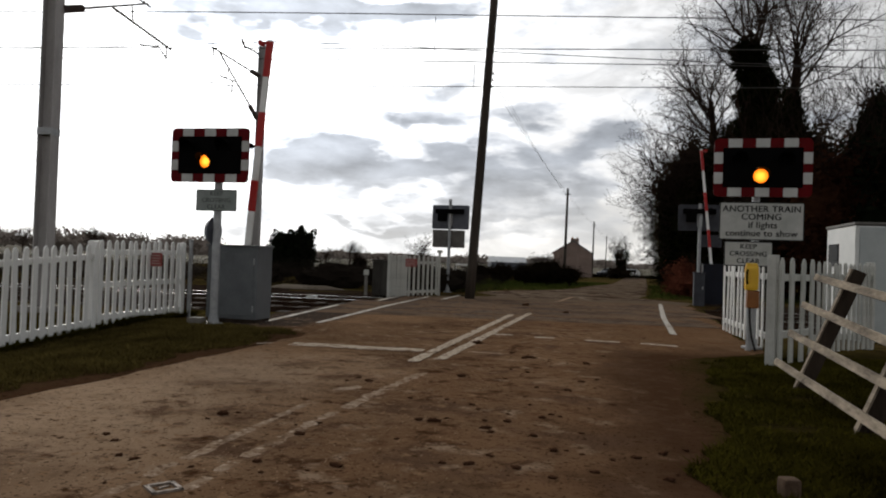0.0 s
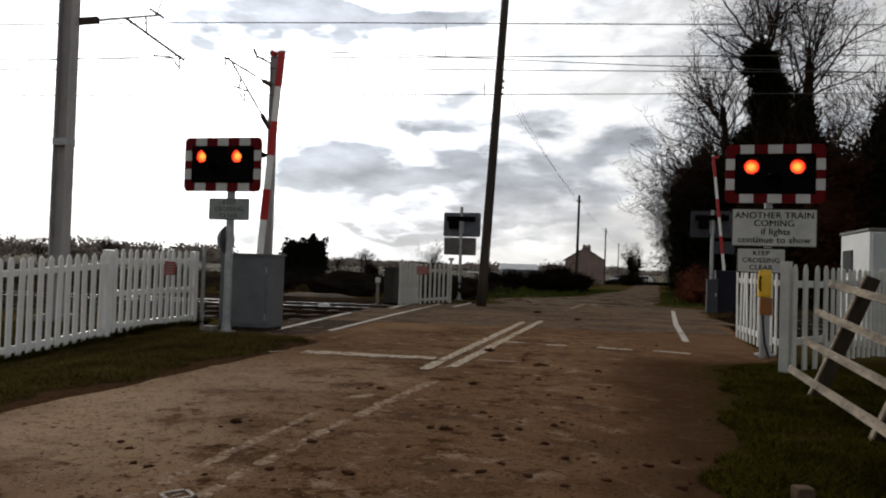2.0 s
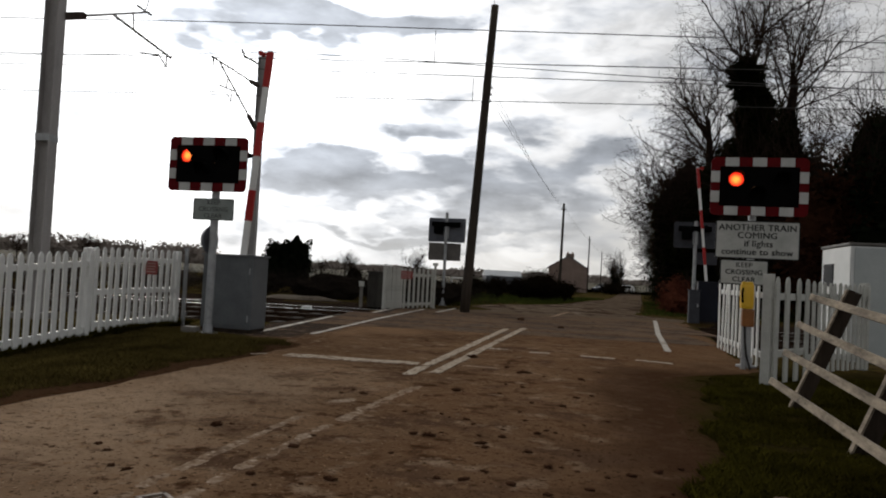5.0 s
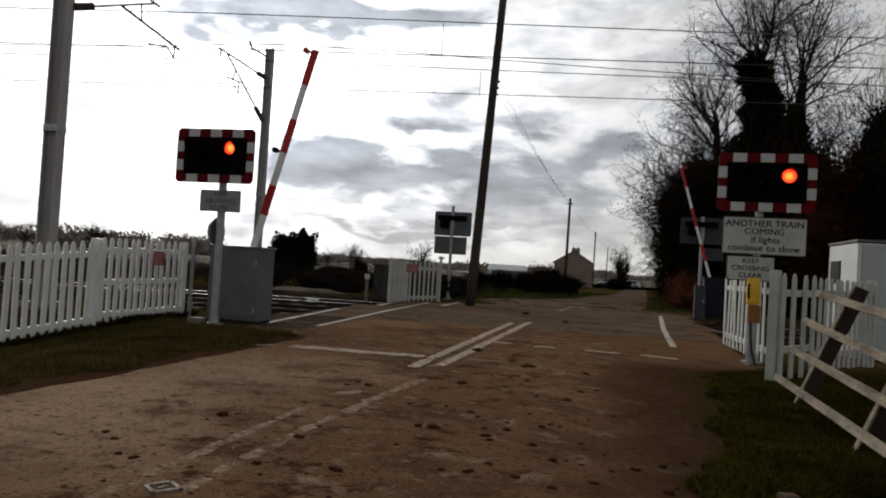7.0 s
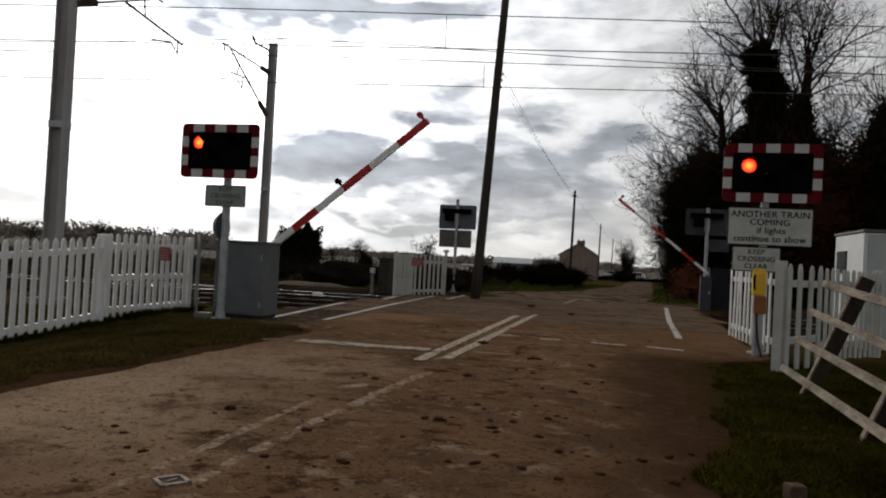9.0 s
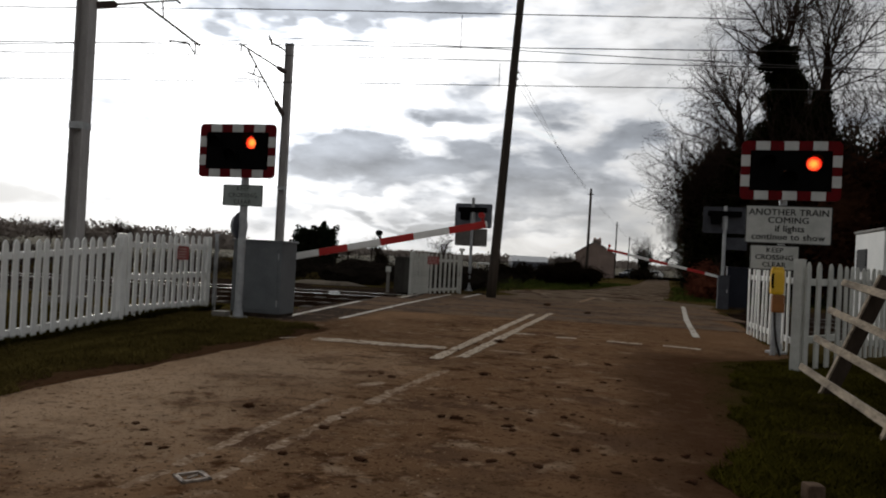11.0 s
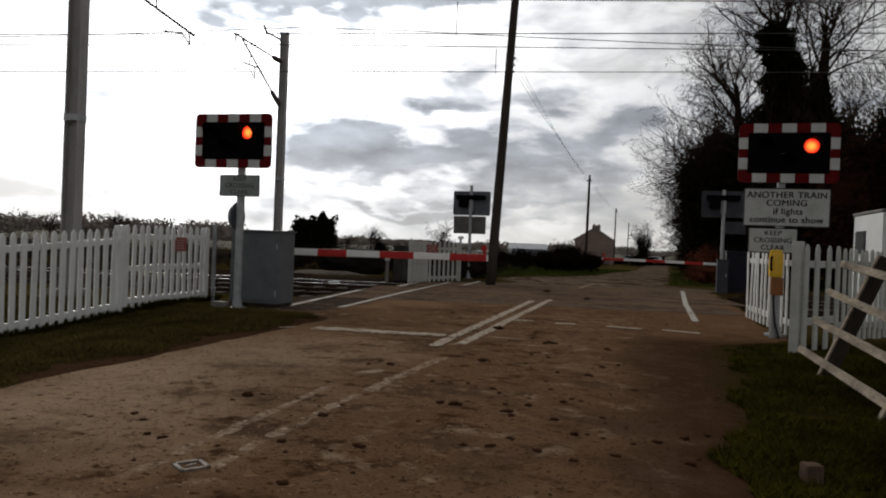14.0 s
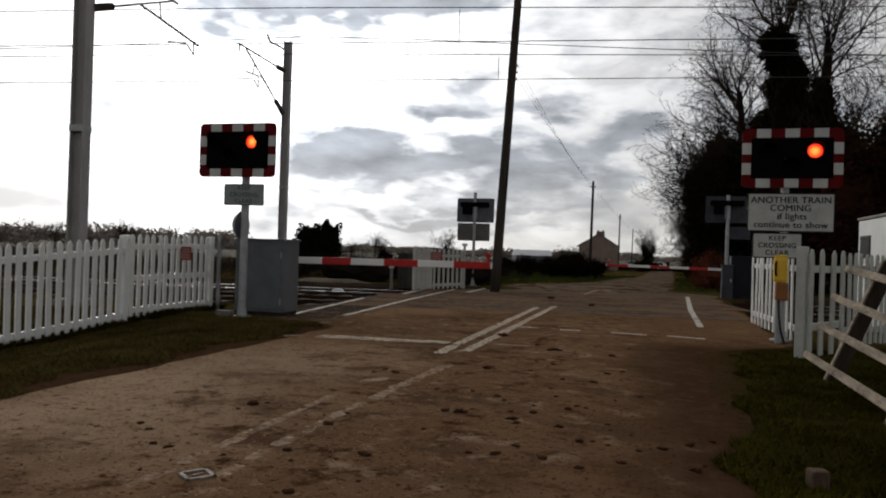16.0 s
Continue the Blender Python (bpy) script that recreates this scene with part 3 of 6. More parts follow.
def road_edges(y):
    c = road_x(y)
    left = 2.43 + 2.1 * sstep((y - 10.7) / 1.6) - 2.6 * sstep((y - 22.0) / 3.0) + 2.0 * sstep((y - 23.5) / 3.5) * sstep((33.5 - y) / 5.0)
    right = 2.80 + 1.5 * sstep((y - 8.8) / 1.6) - 2.2 * sstep((y - 23.5) / 3) - 0.55 * sstep((y - 28.0) / 6)
    return c - left, c + right


# ---------------------------------------------------------------- ground, road, railway
def build_ground():
    xs = [-3000, -1200, -500, -220, -120, -70, -45, -30] + [i * 0.5 for i in range(-44, 61)] + [36, 45, 60, 90, 140, 260, 520, 1200, 3000]
    ys = [-600, -150, -40, -15] + [i * 0.5 for i in range(-10, 65)] + [36, 42, 50, 60, 72, 85, 110, 160, 260, 500, 1000, 3000]
    bm = bmesh.new()
    grid = []
    for y in ys:
        row = []
        for x in xs:
            z = zg(x, y)
            l, r = road_edges(y)
            if y < 32 and (x < l - 0.1 or x > r + 0.1) and abs(x) < 22:
                z += 0.02 * noise.noise(Vector((x * 0.9, y * 0.9, 1.7))) * min(1, max(l - x, x - r)) - 0.004
            else:
                z -= 0.045 if l + 0.4 < x < r - 0.4 else 0.006
            n = x * NR.x + y * NR.y
            if 14.3 < n < 23.0 and (x < l - 0.2 or x > r + 0.2):
                z = -0.4
            row.append(bm.verts.new((x, y, z)))
        grid.append(row)
    for a, b in zip(grid, grid[1:]):
        for i in range(len(xs) - 1):
            bm.faces.new((a[i], a[i + 1], b[i + 1], b[i]))
    solid("ground", bm, M_GRASS, "rough winter grass and soil running out to flat fields", "ground", kind="structure", smooth=True)
    # the road, worn and uneven at its edges
    bm = bmesh.new()
    ys = [-60, -20, -8] + [i * 0.25 for i in range(-20, 120)] + [32, 36, 42, 50, 60, 75, 95, 120, 160, 220, 320]
    rows = []
    for y in ys:
        l, r = road_edges(y)
        wob = 0.10 * noise.noise(Vector((0, y * 0.8, 3))) + 0.07 * noise.noise(Vector((2, y * 3.1, 3))) if -6 < y < 30 else 0
        wob2 = 0.10 * noise.noise(Vector((5, y * 0.5, 3))) + 0.09 * noise.noise(Vector((7, y * 2.7, 3))) if -6 < y < 30 else 0
        row = []
        for k in range(13):
            f = k / 12
            x = (l + wob) * (1 - f) + (r + wob2) * f
            edge = -0.010 if k in (0, 12) else 0.0
            row.append(bm.verts.new((x, y, zg(x, y) + 0.003 + edge)))
        rows.append(row)
    for a, b in zip(rows, rows[1:]):
        for i in range(12):
            bm.faces.new((a[i], a[i + 1], b[i + 1], b[i]))
    solid("road", bm, M_ROAD, "narrow asphalt lane covered in brown farm mud", "road", kind="structure", smooth=True)


def stripe(pts, width, worn, lift=0.0045):
    """A painted line laid along ground points, ragged at its edges; worn: how ragged."""
    bm = bmesh.new()
    prev = None
    dense = []
    for a, b in zip(pts, pts[1:]):
        a, b = Vector((*a, 0)), Vector((*b, 0))
        k = max(1, int((b - a).length / 0.04))
        dense += [(a.lerp(b, i / k), (b - a).normalized()) for i in range(k)]
    dense.append((Vector((*pts[-1], 0)), (Vector((*pts[-1], 0)) - Vector((*pts[-2], 0))).normalized()))
    for i, (p, d) in enumerate(dense):
        side = Vector((d.y, -d.x, 0)) * width / 2
        ends = min(1.0, 0.75 + 0.2 * min(i, len(dense) - 1 - i))
        cur = []
        for k, f in enumerate((-1.0, 0.0, 1.0)):
            j = ends * (1 + worn * (noise.noise(Vector((p.x * 6, p.y * 6, k * 4.0))) + 0.8 * noise.noise(Vector((p.x * 17, p.y * 17, k * 4.0))))) if f else 1
            q = p + side * f * max(j, 0.1)
            cur.append(bm.verts.new((q.x, q.y, zg(q.x, q.y) + lift)))
        if prev:
            for k in range(2):
                bm.faces.new((prev[k], prev[k + 1], cur[k + 1], cur[k]))
        prev = cur
    return bm


def build_markings():
    lines = [
        ("stop_line", [(-1.74, 9.42), (-0.05, 9.14)], 0.30, "worn white stop line across the lane"),
        ("stop_line", [(-2.16, 9.28), (-1.98, 9.42)], 0.07, "worn white tick at the stop line's end"),
        ("centre_line", [(-0.17, 8.15), (1.80, 15.95)], 0.13, "worn double white centre line"),
        ("centre_line", [(0.14, 8.38), (2.25, 16.45)], 0.13, "worn double white centre line"),
        ("centre_line", [(3.5, 20.9), (5.0, 25.6)], 0.16, "faded white centre line beyond the tracks"),
        ("centre_line", [(-0.04, 7.40), (-0.42, 6.2), (-0.61, 5.55)], 0.105, "mud-covered broken white centre line"),
        ("centre_line", [(-0.66, 5.42), (-0.86, 4.66), (-1.00, 4.14)], 0.085, "mud-covered broken white centre line"),
        ("centre_line", [(-1.01, 4.08), (-1.07, 3.86)], 0.075, "mud-covered broken white centre line"),
        ("centre_line", [(-1.085, 3.76), (-1.13, 3.55)], 0.075, "mud-covered broken white centre line"),
        ("centre_line", [(-0.89, 5.79), (-1.11, 4.88)], 0.07, "mud-covered broken white centre line"),
        ("centre_line", [(-1.12, 4.84), (-1.31, 4.06)], 0.085, "mud-covered broken white centre line"),
        ("centre_line", [(-1.34, 4.00), (-1.39, 3.74)], 0.07, "mud-covered broken white centre line"),
        ("centre_line", [(-1.40, 3.66), (-1.50, 3.35)], 0.07, "mud-covered broken white centre line"),
        ("centre_line", [(-0.78, 6.31), (-0.58, 6.51)], 0.13, "mud-covered fleck of white paint"),
        ("give_way_dash", [(1.02, 11.50), (1.32, 11.43)], 0.15, "short white dash of the give-way line"),
        ("give_way_dash", [(1.62, 11.22), (1.93, 11.18)], 0.15, "short white dash of the give-way line"),
        ("give_way_dash", [(2.36, 11.05), (2.85, 10.87)], 0.15, "short white dash of the give-way line"),
        ("give_way_dash", [(3.15, 10.85), (3.62, 10.58)], 0.15, "short white dash of the give-way line"),
        ("give_way_dash", [(0.50, 9.22), (0.96, 9.12)], 0.10, "faded white dash on the lane"),
        ("edge_line", [(-2.75, 12.3), (-2.13, 17.2)], 0.11, "white line along the footway's edge"),
        ("edge_line", [(-1.87, 12.44), (-1.07, 17.1), (-0.03, 22.4)], 0.105, "white line along the lane's edge"),
        ("edge_line", [(-1.35, 19.4), (-0.9, 22.2)], 0.12, "white line along the footway's edge"),
        ("edge_line", [(0.35, 21.0), (1.05, 24.2)], 0.12, "white line along the lane's edge"),
        ("edge_line", [(4.17, 12.45), (5.32, 16.6), (7.10, 22.5)], 0.115, "white line along the lane's edge"),
    ]
    for name, pts, w, label in lines:
        faint = "mud-covered" in label or "faded" in label
        paint = M_FAINT if faint else M_WHITELINE if name == "edge_line" else M_MARK
        solid(name, stripe(pts, w, 0.60 if faint else 0.42, 0.0045 if faint else 0.0105), paint, label, "road marking", kind="structure")


def build_railway():
    bm = bmesh.new()
    prev = None
    for a in [i * 1.0 for i in range(-160, 161)]:
        row = []
        for n, z in ((13.7, 0.005), (14.7, -0.06), (15.0, -0.13), (18.4, -0.15), (21.9, -0.13), (22.6, -0.04), (23.8, 0.03)):
            p = rail_at(a, n)
            l, r = road_edges(p.y)
            on = l - 0.3 < p.x < r + 0.3
            row.append(bm.verts.new((p.x, p.y, z - 0.4 if on else z + 0.02 * noise.noise(Vector((a, n, 0))))))
        if prev:
            for i in range(len(row) - 1):
                bm.faces.new((prev[i], prev[i + 1], row[i + 1], row[i]))
        prev = row
    solid("ballast", bm, M_BALLAST, "grey-brown stone ballast under the two tracks", "ballast", kind="stuff", smooth=True)
    sl_me = mesh_from(box(bmesh.new(), (0, 0, 0), (0.25, 2.5, 0.16), None, 0.02), "sleeper", M_SLEEPER)
    for c in TRACKS:
        tr = thing("railway_track", Matrix.Translation(rail_at(0, c, -0.047)) @ pose(0, 0, 0, 0, 0, -5), "straight railway track with bright worn rails on sleepers", "railway track", "tracks", "structure")
        for s in (-0.7525, 0.7525):
            bm = bmesh.new()
            mid = road_x(c) + 0.1
            for a0, a1, mt, lb in ((-130, mid - 4.4, M_RAIL if c > 18 else M_RUST, "worn steel rail head"), (mid - 4.4, mid + 4.3, M_RUST, "muddy rail head set in the deck"), (mid + 4.3, 130, M_RAIL, "bright worn steel rail head")):
                part("rail_head", new_box(((a0 + a1) / 2, s, 0.035), (a1 - a0, 0.07, 0.018 if c > 18 else 0.014)), mt, tr, lb)
            bm = bmesh.new()
            box(bm, (0, s, -0.045), (260, 0.018, 0.13))
            box(bm, (0, s, -0.115), (260, 0.14, 0.015))
            part("rail_web", bm, M_RUST, tr, "rusty brown rail web and foot")
        for i in range(-34, 44):
            x = i * 0.65
            p = rail_at(x, c)
            l, r = road_edges(p.y)
            if l - 0.4 < p.x < r + 0.4:
                continue
            o = new("sleeper", sl_me)
            o.parent = tr
            o.location = (x, 0, -0.12)
    # deck panels across the road
    deck = thing("crossing_deck", Matrix.Translation(rail_at(0, 0)) @ pose(0, 0, 0, 0, 0, -5), "dark level-crossing deck panels between the rails, muddy", "crossing deck", kind="structure")
    spans = [(14.6, 15.87), (16.02, 17.38), (17.53, 19.27), (19.42, 20.78), (20.93, 22.2)]
    for n0, n1 in spans:
        for i in range(-5, 11):
            a = i * 0.9
            p = rail_at(a + 0.45, (n0 + n1) / 2)
            l, r = road_edges(p.y)
            if p.x < l + 0.2 or p.x > r - 0.2:
                continue
            bm = new_box((a + 0.45, (n0 + n1) / 2, -0.049), (0.888, n1 - n0, 0.11), None, 0.008)
            part("deck_panel", bm, M_DECK, deck)


build_ground()
build_markings()
build_railway()


# ---------------------------------------------------------------- overhead line
def build_mast(base, h, w, label):
    m = thing("catenary_mast", pose(*base, 0, 0, -5), label, "catenary mast", "masts")
    bm = bmesh.new()
    f, k = w / 2, w * 0.41
    outline = [(-f, -f), (-k, -f), (-k, -w * 0.06), (k, -w * 0.06), (k, -f), (f, -f), (f, f), (k, f), (k, w * 0.06), (-k, w * 0.06), (-k, f), (-f, f)]
    prism(bm, outline, 0, -h, pose(0, 0, 0, -90, 0, 0) @ Matrix.Diagonal((1, -1, 1, 1)))
    for v in bm.verts:
        v.co.z = abs(v.co.z)
    part("column", bm, M_MAST, m)
    part("footing", new_box((0, 0, 0.05), (w * 2.2, w * 2.2, 0.3), None, 0.03), M_CONCRETE, m, "concrete footing")
    part("band", new_box((0, 0, 3.25), (w * 1.06, w * 1.06, 0.12)), M_GALV, m, "pale steel band")
    return m


def insulator(bm, a, b, r):
    a, b = Vector(a), Vector(b)
    for i in range(7):
        p, q = a.lerp(b, i / 7), a.lerp(b, (i + 0.55) / 7)
        tube(bm, p, q, r, r * 0.55, 8)
    tube(bm, a, b, r * 0.45, r * 0.45, 6)


def build_overhead():
    near = build_mast((-6.81, 13.0, -0.1), 9.6, 0.25, "tall grey steel overhead-line mast behind the picket fence")
    far = build_mast((-5.86, 24.5, -0.1), 8.15, 0.24, "grey steel overhead-line mast beyond the far track")
    # near cantilever reaches over the near track
    def arm(name, pts, r, parent, mat=M_MAST):
        bm = bmesh.new()
        path_tube(bm, pts, r, 7)
        part(name, bm, mat, parent)

    def ins(parent, a, b, r=0.075):
        bm = bmesh.new()
        insulator(bm, a, b, r)
        part("insulator", bm, M_INSUL, parent, "ribbed brown insulator")

    def yz(x, *pts):
        return [(x, p, q) for p, q in pts]

    ins(near, *yz(0.15, (0.1, 5.46), (0.68, 5.68)))
    arm("top_tie", yz(0.15, (0.66, 5.67), (3.08, 6.61)), 0.024, near)
    arm("cantilever", yz(0.15, (1.68, 6.04), (4.3, 5.96)), 0.028, near)
    arm("strut", yz(0.15, (2.42, 6.35), (2.49, 6.01)), 0.018, near)
    arm("registration_arm", yz(0.15, (2.82, 5.64), (3.69, 5.84), (4.08, 5.69)), 0.018, near)
    arm("steady_arm", yz(0.15, (4.06, 5.97), (4.08, 5.69)), 0.018, near)
    arm("clamp", yz(0.15, (2.57, 6.57), (3.21, 6.59)), 0.024, near)
    arm("stay", yz(0.15, (2.9, 6.54), (3.1, 6.95)), 0.014, near)
    ins(far, *yz(-0.1, (-0.1, 7.17), (-0.81, 7.12)), 0.085)
    arm("top_tie", yz(-0.1, (-0.8, 7.12), (-4.05, 6.95)), 0.028, far)
    ins(far, *yz(-0.1, (-0.1, 5.74), (-0.86, 6.02)), 0.085)
    arm("cantilever", yz(-0.1, (-0.85, 6.02), (-3.46, 6.95)), 0.028, far)
    arm("clamp", yz(-0.1, (-3.95, 6.95), (-3.95, 6.74)), 0.026, far)
    arm("strut", yz(-0.1, (-2.75, 6.70), (-2.9, 6.34)), 0.022, far)
    arm("registration_arm", yz(-0.1, (-3.39, 6.31), (-2.1, 6.45)), 0.022, far)
    arm("steady_arm", yz(-0.1, (-4.07, 5.95), (-2.8, 6.24), (-2.4, 6.05)), 0.014, far)
    arm("drop_bracket", yz(-0.1, (-2.45, 6.42), (-2.4, 6.05)), 0.018, far)
    arm("earth_bracket", yz(-0.1, (-0.1, 7.86), (-0.39, 7.85), (-1.48, 7.72), (-1.75, 7.87)), 0.035, far)
    # wires: catenary and contact over each track, with droppers
    def wire(name, n, z0, z1, r, label, sag=0.0):
        bm = bmesh.new()
        pts = []
        for i in range(33):
            a = -56 + 112 * i / 32
            f = (a + 6) / 50
            pts.append(rail_at(a, n, z0 + (z1 - z0) * (a + 6) / 14 - sag * (1 - (2 * ((f % 1.0)) - 1) ** 2)))
        path_tube(bm, pts, r, 5)
        return solid(name, bm, M_WIRE, label, "wire", group="overhead wires")

    c0, c1 = TRACKS
    wire("catenary_wire", c0, 6.78, 6.83, 0.012, "thin dark catenary wire over the near track", 0.10)
    wire("contact_wire", c0, 5.93, 6.08, 0.012, "thin dark contact wire over the near track")
    wire("catenary_wire", c1, 6.62, 6.70, 0.012, "thin dark catenary wire over the far track", 0.10)
    wire("contact_wire", c1, 5.86, 6.05, 0.011, "thin dark contact wire over the far track")
    wire("earth_wire", 22.2, 7.77, 7.77, 0.013, "thin dark earth wire along the mast tops", 0.65)
    for n, lo, hi in ((c0, 5.93, 6.72), (c1, 5.88, 6.55)):
        for a in (-38, -29, -20, -10.5, -1.55, 7.5, 16, 25, 34):
            bm = bmesh.new()
            tube(bm, rail_at(a + (0.8 if n == c1 else 0), n, lo), rail_at(a + (0.8 if n == c1 else 0), n, hi), 0.009, None, 5)
            solid("dropper_wire", bm, M_WIRE, "thin vertical dropper between the wires", "wire", group="droppers")


build_overhead()


# ---------------------------------------------------------------- telegraph poles
def build_poles():
    lean = thing("telegraph_pole", pose(1.19, 22.0, 0, 0, 0, 0), "tall dark timber telegraph pole leaning over the verge", "telegraph pole", "telegraph poles")
    bm = bmesh.new()
    top = Vector((0.455, 0.0, 9.33))
    last = None
    path_tube(bm, [top * (i / 8) for i in range(9)], 0.15, 12, 0.115)
    part("pole", bm, M_POLE, lean, smooth=True)
    part("number_plate", new_box((0.07, -0.15, 1.45), (0.10, 0.012, 0.22)), M_POLE, lean, "small dull metal plate")
    hooks = []
    for z, x in ((6.75, 0.15), (6.55, 0.15), (6.35, 0.15)):
        base = top * (z / 9.33)
        bm = bmesh.new()
        tube(bm, base, base + Vector((x, 0.02, 0.05)), 0.014, None, 6)
        tube(bm, base + Vector((x, 0.02, 0.03)), base + Vector((x, 0.02, 0.11)), 0.022, 0.014, 8)
        part("insulator_bracket", bm, M_INSUL, lean)
        hooks.append(Vector((1.19, 22.0, 0)) + base + Vector((x, 0.02, 0.1)))
    far = []
    for (x, y), h, ww in (((11.85, 65.0), 8.4, 0.14), ((24.25, 110.0), 8.45, 0.13), ((38.9, 163.0), 8.45, 0.13)):
        p = thing("telegraph_pole", pose(x, y, zg(x, y), 0, 0.6, 0), "distant straight timber telegraph pole beside the lane", "telegraph pole", "telegraph poles")
        bm = bmesh.new()
        tube(bm, (0, 0, 0), (0, 0, h), ww, ww * 0.7, 8)
        part("pole", bm, M_POLE, p)
        bm = new_box((0, 0, h - 0.5), (0.5, 0.06, 0.08))
        part("crossarm", bm, M_POLE, p)
        far.append(Vector((x, y, zg(x, y) + h - 0.4)))
    for k, a in enumerate(hooks):
        for i, (s, e) in enumerate(zip([a] + [q + Vector(((k - 1) * 0.18, 0, 0)) for q in far], [q + Vector(((k - 1) * 0.18, 0, 0)) for q in far])):
            bm = bmesh.new()
            pts = [s.lerp(e, j / 12) - Vector((0, 0, 0.25 * (1 - (j / 6 - 1) ** 2))) for j in range(13)]
            path_tube(bm, pts, 0.006, 4)
            solid("telephone_wire", bm, M_WIRE, "thin sagging telephone wire between the poles", "wire", group="telephone wires")
    bm = bmesh.new()
    path_tube(bm, [Vector((1.645, 22, 9.2)).lerp(Vector((-3, -20, 8.6)), j / 12) - Vector((0, 0, 0.9 * (1 - (j / 6 - 1) ** 2))) for j in range(13)], 0.009, 4)
    solid("telephone_wire", bm, M_WIRE, "thin sagging telephone wire from the pole top", "wire", group="telephone wires")


build_poles()


# ---------------------------------------------------------------- crossing signals
def plate_with_holes(w, h, holes, r, y0, y1):
    """A flat plate with round holes, in the x-z plane, made of cells round each hole."""
    bm = bmesh.new()
    n = 32

    def cell(x0, x1, z0, z1, hole=None):
        if x1 - x0 < 1e-4 or z1 - z0 < 1e-4:
            return
        for y in (y0, y1):
            if hole is None:
                bm.faces.new([bm.verts.new((x, y, z)) for x, z in ((x0, z0), (x1, z0), (x1, z1), (x0, z1))])
                continue
            inner, outer = [], []
            for i in range(n):
                a = 2 * math.pi * (i + 0.5) / n
                c, s = math.cos(a), math.sin(a)
                inner.append(bm.verts.new((hole[0] + r * c, y, hole[1] + r * s)))
                k = min((x1 - hole[0]) / c if c > 1e-6 else ((x0 - hole[0]) / c if c < -1e-6 else 9), (z1 - hole[1]) / s if s > 1e-6 else ((z0 - hole[1]) / s if s < -1e-6 else 9))
                outer.append(bm.verts.new((hole[0] + k * c, y, hole[1] + k * s)))
            for i in range(n):
                bm.faces.new((inner[i], inner[(i + 1) % n], outer[(i + 1) % n], outer[i]))
            for cx, cz in ((x0, z0), (x1, z0), (x1, z1), (x0, z1)):
                near = sorted(outer, key=lambda v: (v.co.x - cx) ** 2 + (v.co.z - cz) ** 2)[:2]
                bm.faces.new((near[0], near[1], bm.verts.new((cx, y, cz))))
        if hole is not None:
            rim = [[bm.verts.new((hole[0] + r * math.cos(2 * math.pi * (i + 0.5) / n), y, hole[1] + r * math.sin(2 * math.pi * (i + 0.5) / n))) for i in range(n)] for y in (y0, y1)]
            for i in range(n):
                bm.faces.new((rim[0][i], rim[0][(i + 1) % n], rim[1][(i + 1) % n], rim[1][i]))

    (ax, az), (bx, bz), (cx, cz) = holes          # two upper lamps, one lower
    split = (az + cz) / 2
    cell(-w / 2, -0.02, split, h / 2, (ax, az))
    cell(-0.02, w / 2, split, h / 2, (bx, bz))
    cell(-w / 2, cx - 0.2, -h / 2, split)
    cell(cx - 0.2, cx + 0.2, -h / 2, split, (cx, cz))
    cell(cx + 0.2, w / 2, -h / 2, split)
    bmesh.ops.remove_doubles(bm, verts=bm.verts, dist=1e-4)
    return bm


LAMPS = (("red_left", -0.315, 0.105), ("red_right", 0.305, 0.105), ("amber", -0.02, -0.12))
shutters = {"red_left": [], "red_right": [], "amber": []}
BW, BH = 1.34, 0.855


